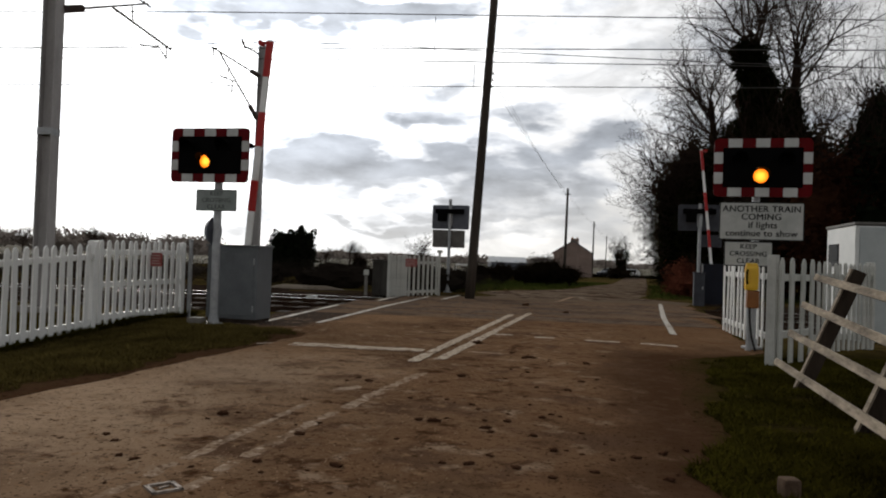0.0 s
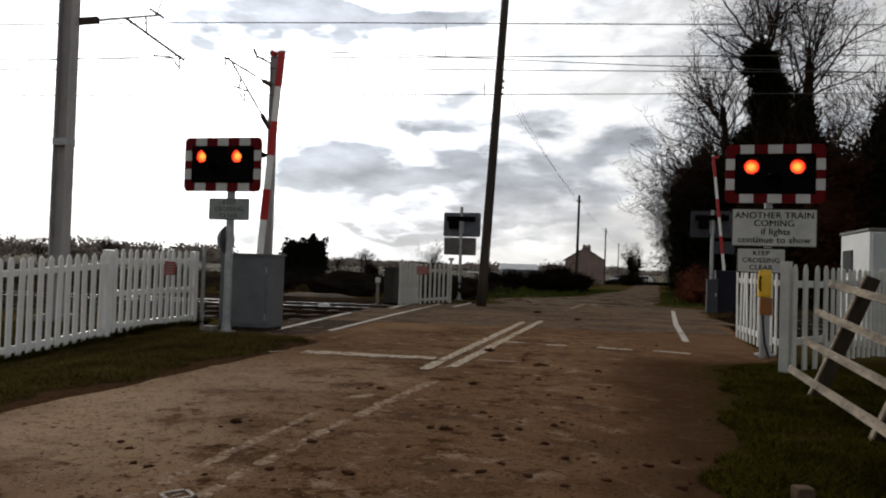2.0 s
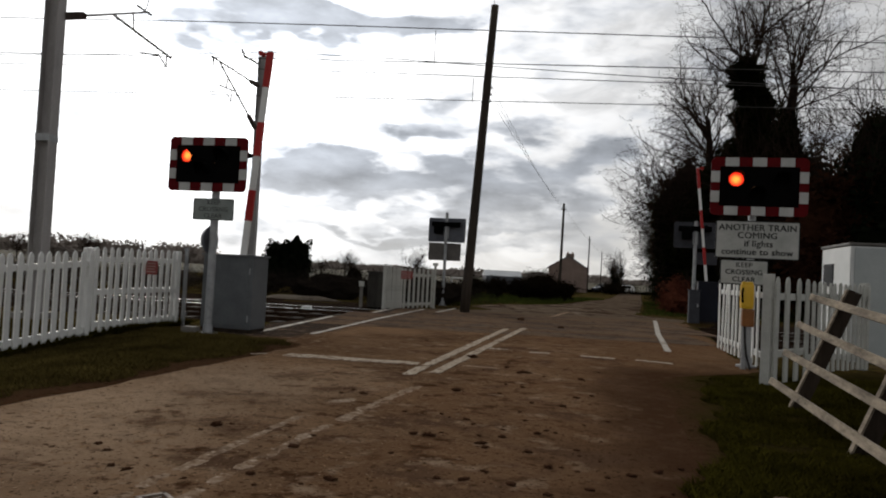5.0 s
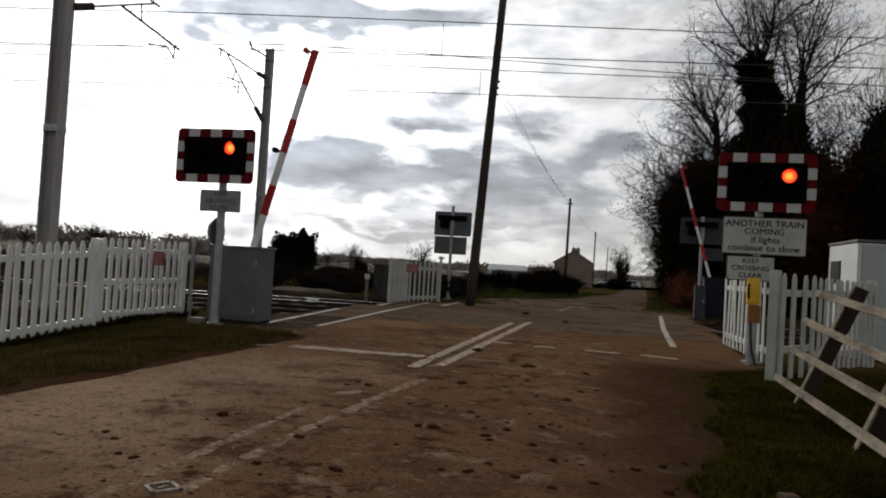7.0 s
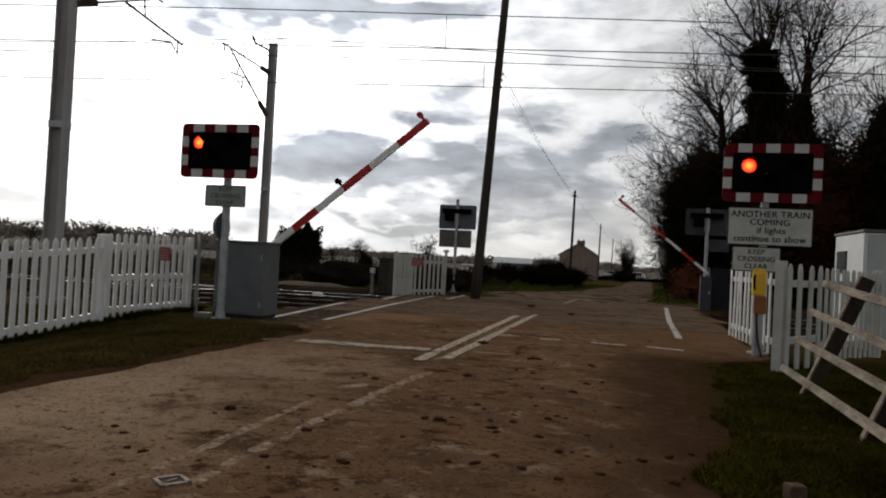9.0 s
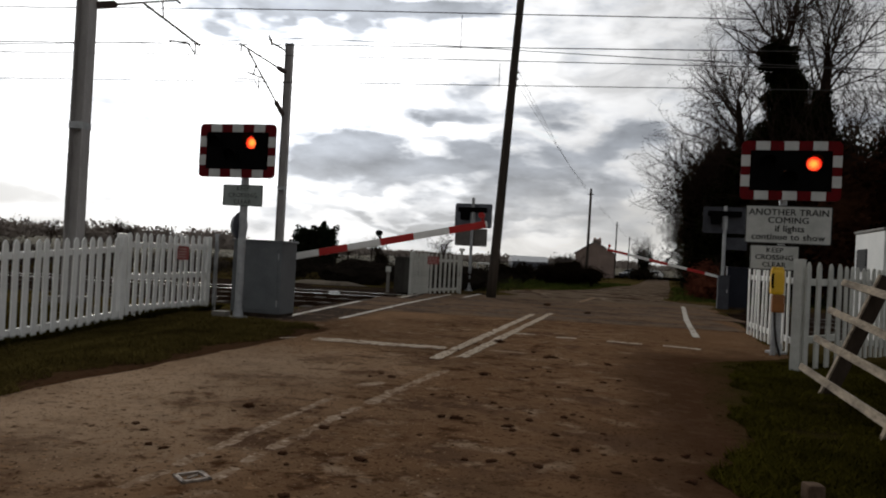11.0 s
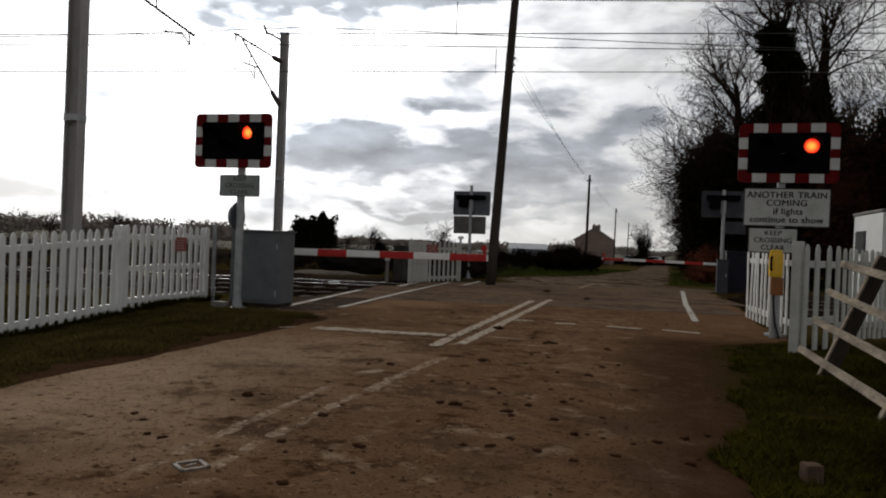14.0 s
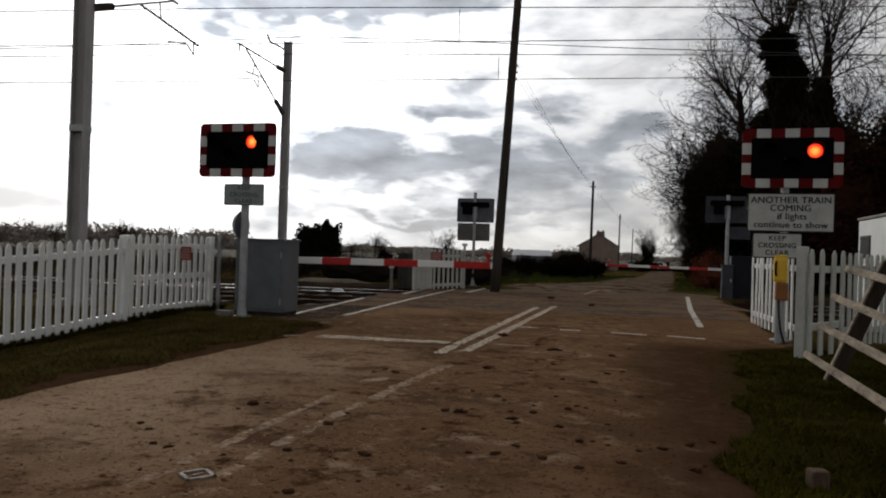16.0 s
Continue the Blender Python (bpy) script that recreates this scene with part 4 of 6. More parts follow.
def build_signal(m, board_z, post_h, label, lit, post_x=0.0, post_r=0.055, shift=(0.0, 0.0), back=None):
    """A road signal unit that faces local -y: board with a chequered border, three lamps, post."""
    s = thing("crossing_signal", m, label, "level-crossing signal", "crossing signals")
    at = Matrix.Translation((0, 0, board_z))
    bm = bmesh.new()
    tube(bm, (post_x, 0.12, 0), (post_x, 0.12, post_h), post_r, post_r, 16)
    part("post", bm, M_GALV, s, "grey galvanised post", smooth=False)
    bm = bmesh.new()
    tube(bm, (post_x, 0.12, 0), (post_x, 0.12, 0.025), 0.15, 0.15, 16)
    tube(bm, (post_x, 0.12, 0.02), (post_x, 0.12, 0.14), 0.085, 0.07, 16)
    part("base_plate", bm, M_GALV, s)
    if not lit:
        bm = bmesh.new()
        prism(bm, rounded(BW, BH, 0.06), -0.01, 0.012)
        part("backboard", bm, back or M_BACKGREY, s, "plain grey back of the signal board", at)
        part("housing", new_box((0.02, 0.10, 0.20), (1.02, 0.17, 0.17), None, 0.02), M_BLACK, s, "black lamp bar on the back", at)
        part("lamp_housing", new_box((0.28, 0.12, 0.06), (0.30, 0.22, 0.42), None, 0.03), M_BLACK, s, "black lamp housing on the back", at)
        part("bracket", new_box((post_x, 0.05, 0.0), (0.16, 0.12, 0.6), None, 0.01), M_GALV, s, "steel mounting bracket", at)
        return s
    lamps = [(name, x + shift[0], z + shift[1]) for name, x, z in LAMPS]
    holes = [(x, z) for _, x, z in lamps]
    iw, ih = 1.09, 0.59
    part("backboard", plate_with_holes(iw, ih, holes, 0.102, -0.004, 0.004), M_BLACK, s, "matt black lamp board", at)
    # border ring
    bm = bmesh.new()
    outer, inner = rounded(BW, BH, 0.07, 5), rounded(iw, ih, 0.004, 5)
    layers = []
    for y in (-0.012, 0.006):
        layers.append(([bm.verts.new((x, y, z)) for x, z in outer], [bm.verts.new((x, y, z)) for x, z in inner]))
    k = len(outer)
    for i in range(k):
        j = (i + 1) % k
        for o, n in layers:
            bm.faces.new((o[i], o[j], n[j], n[i]))
        bm.faces.new((layers[0][0][i], layers[0][0][j], layers[1][0][j], layers[1][0][i]))
        bm.faces.new((layers[0][1][i], layers[0][1][j], layers[1][1][j], layers[1][1][i]))
    part("border", bm, M_RED, s, "red reflective border of the board", at)
    pw, ph = (BW - iw) / 2, (BH - ih) / 2
    for x in (-0.40, -0.02, 0.36):
        for sz in (-1, 1):
            part("white_square", new_box((x + 0.02, -0.014, sz * (BH - ph) / 2), (0.19, 0.008, ph * 0.97), None, 0.002), M_SIGNWHITE, s, "white reflective square", at)
    for z in (0.14, -0.155):
        for sx in (-1, 1):
            part("white_square", new_box((sx * (BW - pw) / 2, -0.014, z), (pw * 0.97, 0.008, 0.165), None, 0.002), M_SIGNWHITE, s, "white reflective square", at)
    # closed housing behind the board
    bm = bmesh.new()
    box(bm, (0, 0.135, 0), (1.15, 0.006, 0.66))
    for sx in (-1, 1):
        box(bm, (sx * 0.575, 0.07, 0), (0.006, 0.13, 0.66))
    for sz in (-1, 1):
        box(bm, (0, 0.07, sz * 0.33), (1.156, 0.13, 0.006))
    part("housing", bm, M_BLACK, s, "black box housing behind the board", at)
    for name, x, z in lamps:
        red = name != "amber"
        bm = bmesh.new()
        n = 28
        mid = bm.verts.new((0, -0.022, 0))
        rings = []
        for rr, yy in ((0.045, -0.019), (0.085, -0.010), (0.112, 0.0)):
            rings.append([bm.verts.new((rr * math.cos(2 * math.pi * i / n), yy, rr * math.sin(2 * math.pi * i / n))) for i in range(n)])
        for i in range(n):
            bm.faces.new((mid, rings[0][i], rings[0][(i + 1) % n]))
            for a, b in zip(rings, rings[1:]):
                bm.faces.new((a[i], b[i], b[(i + 1) % n], a[(i + 1) % n]))
        part("red_lens" if red else "amber_lens", bm, M_LENS_RED if red else M_LENS_AMBER, s, "glowing red lens" if red else "glowing amber lens", at @ Matrix.Translation((x, 0.040, z)), True)
        # hood: an open visor over the upper part of the lens
        bm = bmesh.new()
        prev = None
        for i in range(25):
            a = radians(-38 + 256 * i / 24)
            ln = 0.05 + 0.14 * max(0.0, math.sin(a)) ** 0.7
            c, d = math.cos(a), math.sin(a)
            cur = [bm.verts.new((q * c, y, q * d)) for q, y in ((0.112, -0.004), (0.112, -ln), (0.116, -ln), (0.116, -0.004))]
            if prev:
                for j in range(4):
                    bm.faces.new((prev[j], prev[(j + 1) % 4], cur[(j + 1) % 4], cur[j]))
            else:
                bm.faces.new(cur)
            prev = cur
        bm.faces.new(prev)
        part("hood", bm, M_BLACK, s, "black visor over the lamp", at @ Matrix.Translation((x, 0, z)))
        # added black disc that hides the glowing lens while its lamp is off
        bm = bmesh.new()
        tube(bm, (0, -0.001, 0), (0, 0.001, 0), 0.113, 0.113, 28)
        sh = part("shutter", bm, M_BLACK, s, "dark disc added to hide the lens while unlit")
        shutters[name].append((sh, at @ Matrix.Translation((x, 0.010, z)), Vector((0, 0, -0.235 if red else 0.245))))
    return s


def sign(parent, cx, cz, w, h, y, lines, face, name="sign_plate", stretch=1.0, label="white sign plate with black lettering", ink=None):
    ink = ink or M_LETTER
    bm = bmesh.new()
    prism(bm, rounded(w, h, 0.02, 3, cx, cz), y - 0.004, y + 0.004)
    p = part(name, bm, face, parent, label)
    bm = bmesh.new()
    o, i = rounded(w, h, 0.02, 3, cx, cz), rounded(w - 0.03, h - 0.03, 0.012, 3, cx, cz)
    a = [bm.verts.new((x, y - 0.0055, z)) for x, z in o]
    b = [bm.verts.new((x, y - 0.0055, z)) for x, z in i]
    for k in range(len(a)):
        bm.faces.new((a[k], a[(k + 1) % len(a)], b[(k + 1) % len(a)], b[k]))
    part("sign_border", bm, ink, p, "thin black border")
    for text, dx, dz, size in lines:
        letters("lettering", text, size, ink, p, Matrix.Translation((cx + dx, y - 0.0065, cz + dz)), stretch)
    return p


KEEP = (("KEEP", 0.0, 0.105, 0.100), ("CROSSING", 0.0, 0.0, 0.100), ("CLEAR", 0.0, -0.105, 0.100))


def build_signals():
    # near right: board, two signs, no barrier
    r = build_signal(pose(4.79, 10.62, 0, 0, 0, ROAD_TURN - 1), 2.65, 2.95, "red and white bordered black lamp board above two text signs", True, -0.06)
    sign(r, 0.0, 1.865, 1.15, 0.555, -0.02, (("ANOTHER TRAIN", 0, 0.175, 0.129), ("COMING", 0.0, 0.06, 0.129), ("if lights", 0.02, -0.06, 0.129), ("continue to show", 0, -0.18, 0.129)), M_SIGNGREY)
    sign(r, -0.165, 1.385, 0.66, 0.365, -0.02, KEEP, M_SIGNGREY, stretch=1.02)
    # near left
    l = build_signal(pose(-3.53, 11.58, 0, 0, 0, ROAD_TURN + 1), 2.66, 2.95, "red and white bordered lamp board facing down the lane", True, 0.10, 0.062, (-0.065, 0.03))
    sign(l, 0.115, 1.955, 0.70, 0.34, 0.04, KEEP, M_SIGNDIM, ink=M_LETTERGREY, label="grey-green sign plate with dark grey lettering")
    bm = bmesh.new()
    tube(bm, (-0.0, 0.22, 1.47), (-0.08, 0.22, 1.47), 0.235, 0.17, 24)
    tube(bm, (0.10, 0.14, 1.47), (-0.02, 0.22, 1.47), 0.04, 0.04, 10)
    part("bell", bm, M_BACKGREY, l, "round grey warning bell behind the post")
    part("junction_box", new_box((-0.16, 0.05, 0.05), (0.24, 0.16, 0.10), None, 0.01), M_CONCRETE, l, "low concrete cable box at the post's foot")
    # the two units that face the other way
    f = build_signal(pose(0.645, 26.0, 0, 0, 0, ROAD_TURN + 180), 2.66, 3.28, "plain grey back of a signal beyond the tracks", False, 0.0)
    bm = bmesh.new()
    prism(bm, rounded(1.17, 0.62, 0.02, 3, 0.06, 1.89), -0.03, -0.02)
    part("sign_plate", bm, M_SIGNBACK, f, "plain grey-brown back of a sign plate")
    g = build_signal(pose(8.70, 23.75, 0, 0, 0, ROAD_TURN + 180), 2.80, 3.25, "grey back of a signal beside the far barrier, darkened for shade", False, 0.0, back=M_SHADEGREY)
    bm = bmesh.new()
    prism(bm, rounded(0.70, 0.40, 0.02, 3, -0.35, 2.05), -0.03, -0.02)
    part("sign_plate", bm, M_SHADEGREY, g, "plain grey back of a sign plate")


build_signals()


# ---------------------------------------------------------------- barriers
booms = []


def build_barrier(m, pivot, body, length, bands, far=False, label=""):
    """A barrier machine whose boom swings about a pivot; local x points along the lowered boom."""
    b = thing("barrier", m, label, "level-crossing barrier", "barriers")
    c, s = body
    box_mat = M_NAVY if far else M_CABINET
    part("cabinet", new_box((c[0], c[1], s[2] / 2 + 0.06), s, None, 0.018), box_mat, b, "dark blue machine cabinet" if far else "grey steel machine cabinet")
    part("lid", new_box((c[0], c[1], s[2] + 0.075), (s[0] + 0.05, s[1] + 0.05, 0.03), None, 0.008), box_mat, b)
    part("plinth", new_box((c[0], c[1], 0.03), (s[0] - 0.02, s[1] - 0.02, 0.12), None, 0.01), M_DARKWOOD, b, "dark recessed plinth")
    d = part("door", new_box((c[0] - s[0] * 0.02, c[1] - s[1] / 2 - 0.006, s[2] * 0.53), (s[0] * 0.9, 0.012, s[2] * 0.86), None, 0.004), box_mat, b)
    bm = bmesh.new()
    box(bm, (c[0] - s[0] * 0.34, c[1] - s[1] / 2 - 0.02, s[2] * 0.6), (0.03, 0.03, 0.12), None, 0.005)
    part("handle", bm, M_GALV, d)
    for z in (0.2, 0.85):
        bm = bmesh.new()
        tube(bm, (c[0] + s[0] * 0.44, c[1] - s[1] / 2 - 0.012, s[2] * z - 0.05), (c[0] + s[0] * 0.44, c[1] - s[1] / 2 - 0.012, s[2] * z + 0.05), 0.012, None, 8)
        part("hinge", bm, M_GALV, d)
    bm = bmesh.new()
    tube(bm, (pivot[0], pivot[1] - 0.18, pivot[2]), (pivot[0], pivot[1] + 0.14, pivot[2]), 0.06, 0.06, 14)
    part("pivot_shaft", bm, M_BLACK, b)
    # boom: a white tapered bar with red sleeves and lamps
    h0, h1, th = (0.118, 0.108, 0.055) if not far else (0.085, 0.075, 0.05)
    bm = bmesh.new()
    start = 0.08
    ends = []
    for x, hh in ((start, h0), (length, h1)):
        ends.append([bm.verts.new((x, yy, zz)) for yy, zz in ((-th / 2, -hh / 2), (th / 2, -hh / 2), (th / 2, hh / 2), (-th / 2, hh / 2))])
    for i in range(4):
        bm.faces.new((ends[0][i], ends[0][(i + 1) % 4], ends[1][(i + 1) % 4], ends[1][i]))
    bm.faces.new(ends[0])
    bm.faces.new(ends[1])
    bmesh.ops.bevel(bm, geom=list(bm.edges), offset=0.008, segments=2, affect="EDGES")
    boom = part("boom", bm, M_BOOMWHITE, b, "long white boom with red bands")
    for x0, x1 in bands:
        hm = h0 + (h1 - h0) * ((x0 + x1) / 2 / length)
        part("red_band", new_box(((x0 + x1) / 2, 0, 0), (x1 - x0, th + 0.006, hm + 0.006), None, 0.006), M_BOOMRED, boom, "red band on the boom")
    part("arm_bracket", new_box((0.10, 0.0, 0), (0.34, th + 0.05, h0 + 0.05), None, 0.012), M_BLACK, boom, "black steel arm bracket")
    for x, mat in ((length * 0.53, M_BLACK), (length - 0.06, M_BOOMRED)):
        bm = bmesh.new()
        box(bm, (x, 0, h1 / 2 + 0.03), (0.04, 0.04, 0.07), None, 0.006)
        tube(bm, (x, -0.06, h1 / 2 + 0.10), (x, 0.05, h1 / 2 + 0.10), 0.05, 0.045, 12)
        part("boom_lamp", bm, mat, boom, "small round boom lamp")
    for k, yy in enumerate((-0.20, 0.16)):
        bm = new_box((-0.28, yy * 0.6, -0.10), (0.5, 0.05, 0.18), None, 0.02)
        part("counterweight", bm, M_BLACK, boom, "dark counterweight")
    booms.append((boom, pivot, 1.8 if far else 0.0))
    return b


def build_barriers():
    build_barrier(pose(-3.244, 12.9, 0, 0, 0, ROAD_TURN), (0, 0, 0.92), ((0.21, -0.56, 0), (0.90, 0.52, 1.18)), 3.96,
                  [(0.96, 1.50), (2.10, 2.70), (3.32, 3.94)], label="grey barrier machine with a red and white boom beside the lane")
    build_barrier(pose(9.0, 23.3, 0, 0, 0, ROAD_TURN + 180), (0, 0, 0.86), ((0.06, 0.55, 0), (0.62, 0.5, 1.22)), 4.15,
                  [(0.98, 1.55), (2.15, 2.75), (3.45, 4.12)], True, "dark blue barrier machine with red and white boom beyond tracks")
    # relay boxes beside the machines
    for (x, y), s, mat, lab in (((8.30, 22.55), (0.32, 0.32, 1.0), M_SHADEGREY, "small grey equipment case beside the far barrier"),):
        t = thing("equipment_case", pose(x, y, 0, 0, 0, ROAD_TURN), lab, "equipment case", "equipment cases")
        part("body", new_box((0, 0, s[2] / 2), s, None, 0.015), mat, t)
        part("lid", new_box((0, 0, s[2] + 0.015), (s[0] + 0.05, s[1] + 0.05, 0.03), None, 0.006), mat, t)
        part("door", new_box((0, -s[1] / 2 - 0.005, s[2] * 0.5), (s[0] * 0.88, 0.01, s[2] * 0.88), None, 0.003), mat, t)
        part("latch", new_box((s[0] * 0.3, -s[1] / 2 - 0.015, s[2] * 0.55), (0.03, 0.02, 0.10), None, 0.004), M_GALV, t)


build_barriers()


# ---------------------------------------------------------------- fences
def picket_mesh(w, h, t, paint):
    bm = bmesh.new()
    prism(bm, [(-w / 2, 0), (w / 2, 0), (w / 2, h - w * 0.75), (w * 0.3, h - w * 0.3), (0, h), (-w * 0.3, h - w * 0.3), (-w / 2, h - w * 0.75)], -t / 2, t / 2)
    return mesh_from(bm, "picket", paint)


def build_picket(name, a, b, za, zb, h, step, w, label, category="fence", rails=(0.16, 0.84), posts=(True, True), post_h=0.06, paint=None):
    """A white picket fence between two ground points; the pickets are parts on shared mesh data."""
    a, b = Vector((*a, za)), Vector((*b, zb))
    run = (b - a)
    flat = Vector((run.x, run.y, 0))
    ln = flat.length
    turn = math.degrees(math.atan2(flat.y, flat.x))
    rise = (zb - za) / ln
    f = thing(name, pose(*a, 0, 0, turn), label, category, "white picket fences")
    paint = paint or M_WHITE
    me = picket_mesh(w, h, 0.024, paint)
    k = int(ln / step)
    for i in range(k + 1):
        x = 0.05 + i * (ln - 0.1) / max(k, 1)
        o = new("picket", me)
        o.parent = f
        o.matrix_basis = pose(x, 0, x * rise + 0.03 + random.uniform(-0.008, 0.008), random.uniform(-0.6, 0.6), random.uniform(-0.7, 0.7), 0)
    for q in rails:
        bm = bmesh.new()
        box(bm, (ln / 2, 0.037, h * q), (ln, 0.045, 0.085), Matrix(((1, 0, 0, 0), (0, 1, 0, 0), (rise, 0, 1, 0), (0, 0, 0, 1))), 0.006)
        part("rail", bm, paint, f)
    for x, on in ((0.0, posts[0]), (ln, posts[1])):
        if on:
            bm = bmesh.new()
            box(bm, (x, 0.08, (h + post_h) / 2 + x * rise), (0.105, 0.105, h + post_h), None, 0.012)
            part("post", bm, paint, f)
    return f


def notice(parent_pose, w, h, label):
    t = thing("warning_notice", parent_pose, label, "notice", "warning notices")
    part("plate", new_box((0, 0, 0), (w, 0.006, h), None, 0.002), M_REDPANEL, t)
    for i, (f, z) in enumerate(((0.7, 0.30), (0.8, 0.1), (0.6, -0.1), (0.75, -0.3))):
        part("text_bar", new_box((0, -0.005, z * h), (w * f, 0.003, h * 0.07)), M_NOTICE_INK, t, "pale line of small print")


def build_fences():
    # near left, along the verge, then a gate up to the barrier machine
    build_picket("picket_fence", (-5.95, 6.72), (-4.86, 10.78), -0.37, -0.09, 1.273, 0.158, 0.080, "white picket fence along the grass verge", rails=(0.121, 0.87))
    build_picket("picket_gate", (-4.93, 10.98), (-4.28, 12.85), -0.05, -0.02, 1.28, 0.142, 0.07, "white picket gate in the lineside fence", "gate", rails=(0.12, 0.5, 0.88), post_h=0.02)
    notice(Matrix.Translation((-4.475, 12.02, 0.985)) @ pose(0, 0, 0, 0, 0, -30), 0.29, 0.22, "small red notice screwed to the white gate")
    # beyond the tracks
    build_picket("picket_fence", (-1.15, 21.7), (-0.71, 22.22), -0.02, 0.0, 1.22, 0.105, 0.088, "close-boarded white picket panel beyond the tracks", rails=(0.12, 0.85), posts=(True, False), paint=M_OFFWHITE)
    build_picket("picket_gate", (-0.68, 22.25), (0.22, 23.3), -0.02, 0.0, 1.22, 0.20, 0.085, "white picket gate beyond the tracks", "gate", rails=(0.12, 0.85), posts=(False, False), paint=M_OFFWHITE)
    bm = new_box((0, 0, 0.71), (0.05, 0.05, 1.42), None, 0.006)
    box(bm, (0, 0, 1.43), (0.07, 0.07, 0.03), None, 0.005)
    box(bm, (0.03, 0, 0.30), (0.05, 0.02, 0.05), None, 0.004)
    box(bm, (0.03, 0, 1.15), (0.05, 0.02, 0.05), None, 0.004)
    solid("gate_post", bm, M_GALV, "slim grey steel post that the gate closes on", "gate post", pose(-4.2, 12.9, -0.1, 0, 0, -15))
    notice(Matrix.Translation((-0.62, 22.2, 1.02)) @ pose(0, 0, 0, 0, 0, 20), 0.42, 0.24, "small red notice on the far white gate")
    # near right, along the lane and then away from it
    # brighter paint than the next fences stands for sky light from the side
    build_picket("picket_fence", (5.46, 13.55), (4.77, 10.1), 0.0, 0.0, 1.27, 0.29, 0.07, "white picket fence beside the telephone, brightened for side light", posts=(False, False))
    build_picket("picket_fence", (4.15, 8.66), (4.93, 9.36), 0.0, 0.0, 1.28, 0.31, 0.10, "off-white board fence running back from the lane", paint=M_OFFWHITE, rails=(0.30, 0.84), posts=(True, False))
    build_picket("picket_fence", (5.42, 10.2), (6.76, 11.05), 0.0, 0.0, 1.27, 0.140, 0.062, "off-white picket fence in front of the hut", paint=M_OFFWHITE, rails=(0.18, 0.86), posts=(False, True))
    # timber wing fence that leans outwards
    w = thing("timber_fence", pose(3.55, 7.10, 0, 0, 0, ROAD_TURN), "weathered grey timber rail fence leaning away from the lane", "fence")
    lean = pose(0, 0, 0, 0, 22, 0)
    for z, drop in ((0.16, 0.007), (0.51, 0.028), (0.85, 0.050), (1.18, 0.057)):
        bm = new_box((0.0, -1.25, z - drop * 2.3), (0.045, 4.6, 0.074), Matrix(((1, 0, 0, 0), (0, 1, 0, 0), (0, drop, 1, drop * 1.25), (0, 0, 0, 1))), 0.006)
        bmesh.ops.transform(bm, matrix=lean, verts=bm.verts)
        o = part("rail", bm, M_WOOD, w)
    for y in (0.0, -1.9, -3.4):
        bm = new_box((0.085, y, 0.64), (0.12, 0.085, 1.32), None, 0.008)
        bmesh.ops.transform(bm, matrix=lean, verts=bm.verts)
        part("post", bm, M_DARKWOOD, w, "dark leaning fence post")
        bm = new_box((0.012, y - 0.015, 0.64), (0.016, 0.075, 1.30), None, 0.004)
        bmesh.ops.transform(bm, matrix=lean, verts=bm.verts)
        part("facing_strip", bm, M_WOOD, w)


build_fences()


def build_phone():
    t = thing("crossing_telephone", pose(4.56, 10.36, 0, 0, 0, ROAD_TURN), "yellow crossing telephone box above an orange box on a post", "telephone")
    bm = bmesh.new()
    tube(bm, (0, 0.09, 0), (0, 0.09, 1.2), 0.04, 0.04, 12)
    part("post", bm, M_GALV, t)
    part("cabinet", new_box((0, 0, 1.04), (0.185, 0.13, 0.36), None, 0.045), M_YELLOW, t, "bright yellow telephone cabinet")
    bm = bmesh.new()
    path_tube(bm, [(-0.06, -0.06, 1.15), (-0.075, -0.095, 1.12), (-0.075, -0.095, 0.99), (-0.06, -0.06, 0.96)], 0.015, 8)
    part("handset", bm, M_BLACK, t, "black handset")
    part("cap", new_box((0.0, 0.0, 1.225), (0.15, 0.12, 0.05), None, 0.022), M_YELLOW, t)
    part("lower_box", new_box((0.02, 0.0, 0.735), (0.165, 0.12, 0.25), None, 0.02), M_ORANGE, t, "orange-brown lower box")
    bm = bmesh.new()
    path_tube(bm, [(-0.02, -0.02, 0.63), (0.0, 0.02, 0.4), (0.03, 0.05, 0.2), (0.09, 0.08, 0.0)], 0.016, 7)
    part("cable", bm, M_RUBBER, t, "black cable running to the ground")


def build_hut():
    h = thing("lineside_hut", pose(7.25, 12.45, 0, 0, 0, ROAD_TURN), "white panelled lineside hut with a flat dark-edged roof", "hut")
    W, Dp, H = 3.2, 1.75, 1.98
    bm = bmesh.new()
    box(bm, (W / 2, Dp / 2, H / 2), (W, Dp, H), None, 0.015)
    part("wall", bm, M_HUT, h)
    part("roof", new_box((W / 2, Dp / 2, H + 0.035), (W + 0.05, Dp + 0.05, 0.045), None, 0.01), M_SIGNBACK, h, "flat brown-edged roof")
    v = part("vent", new_box((-0.006, Dp * 0.72, 1.48), (0.02, 0.62, 0.42), None, 0.004), M_HUTDARK, h, "dark louvred vent")
    for i in range(5):
        part("slat", new_box((-0.02, Dp * 0.72, 1.32 + i * 0.08), (0.02, 0.58, 0.035), None, 0.003), M_HUTDARK, v)
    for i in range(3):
        part("front_panel", new_box((0.06 + (i + 0.5) * 1.026, -0.012, H / 2), (1.01, 0.024, H - 0.06), None, 0.005), M_HUTSHADE, h, "front panel coloured grey-green for its shade")
    for i in range(3):
        part("joint_strip", new_box((0.04 + i * 1.026, -0.014, H / 2), (0.035, 0.03, H - 0.03), None, 0.004), M_HUT, h, "white joint strip")


build_phone()
build_hut()


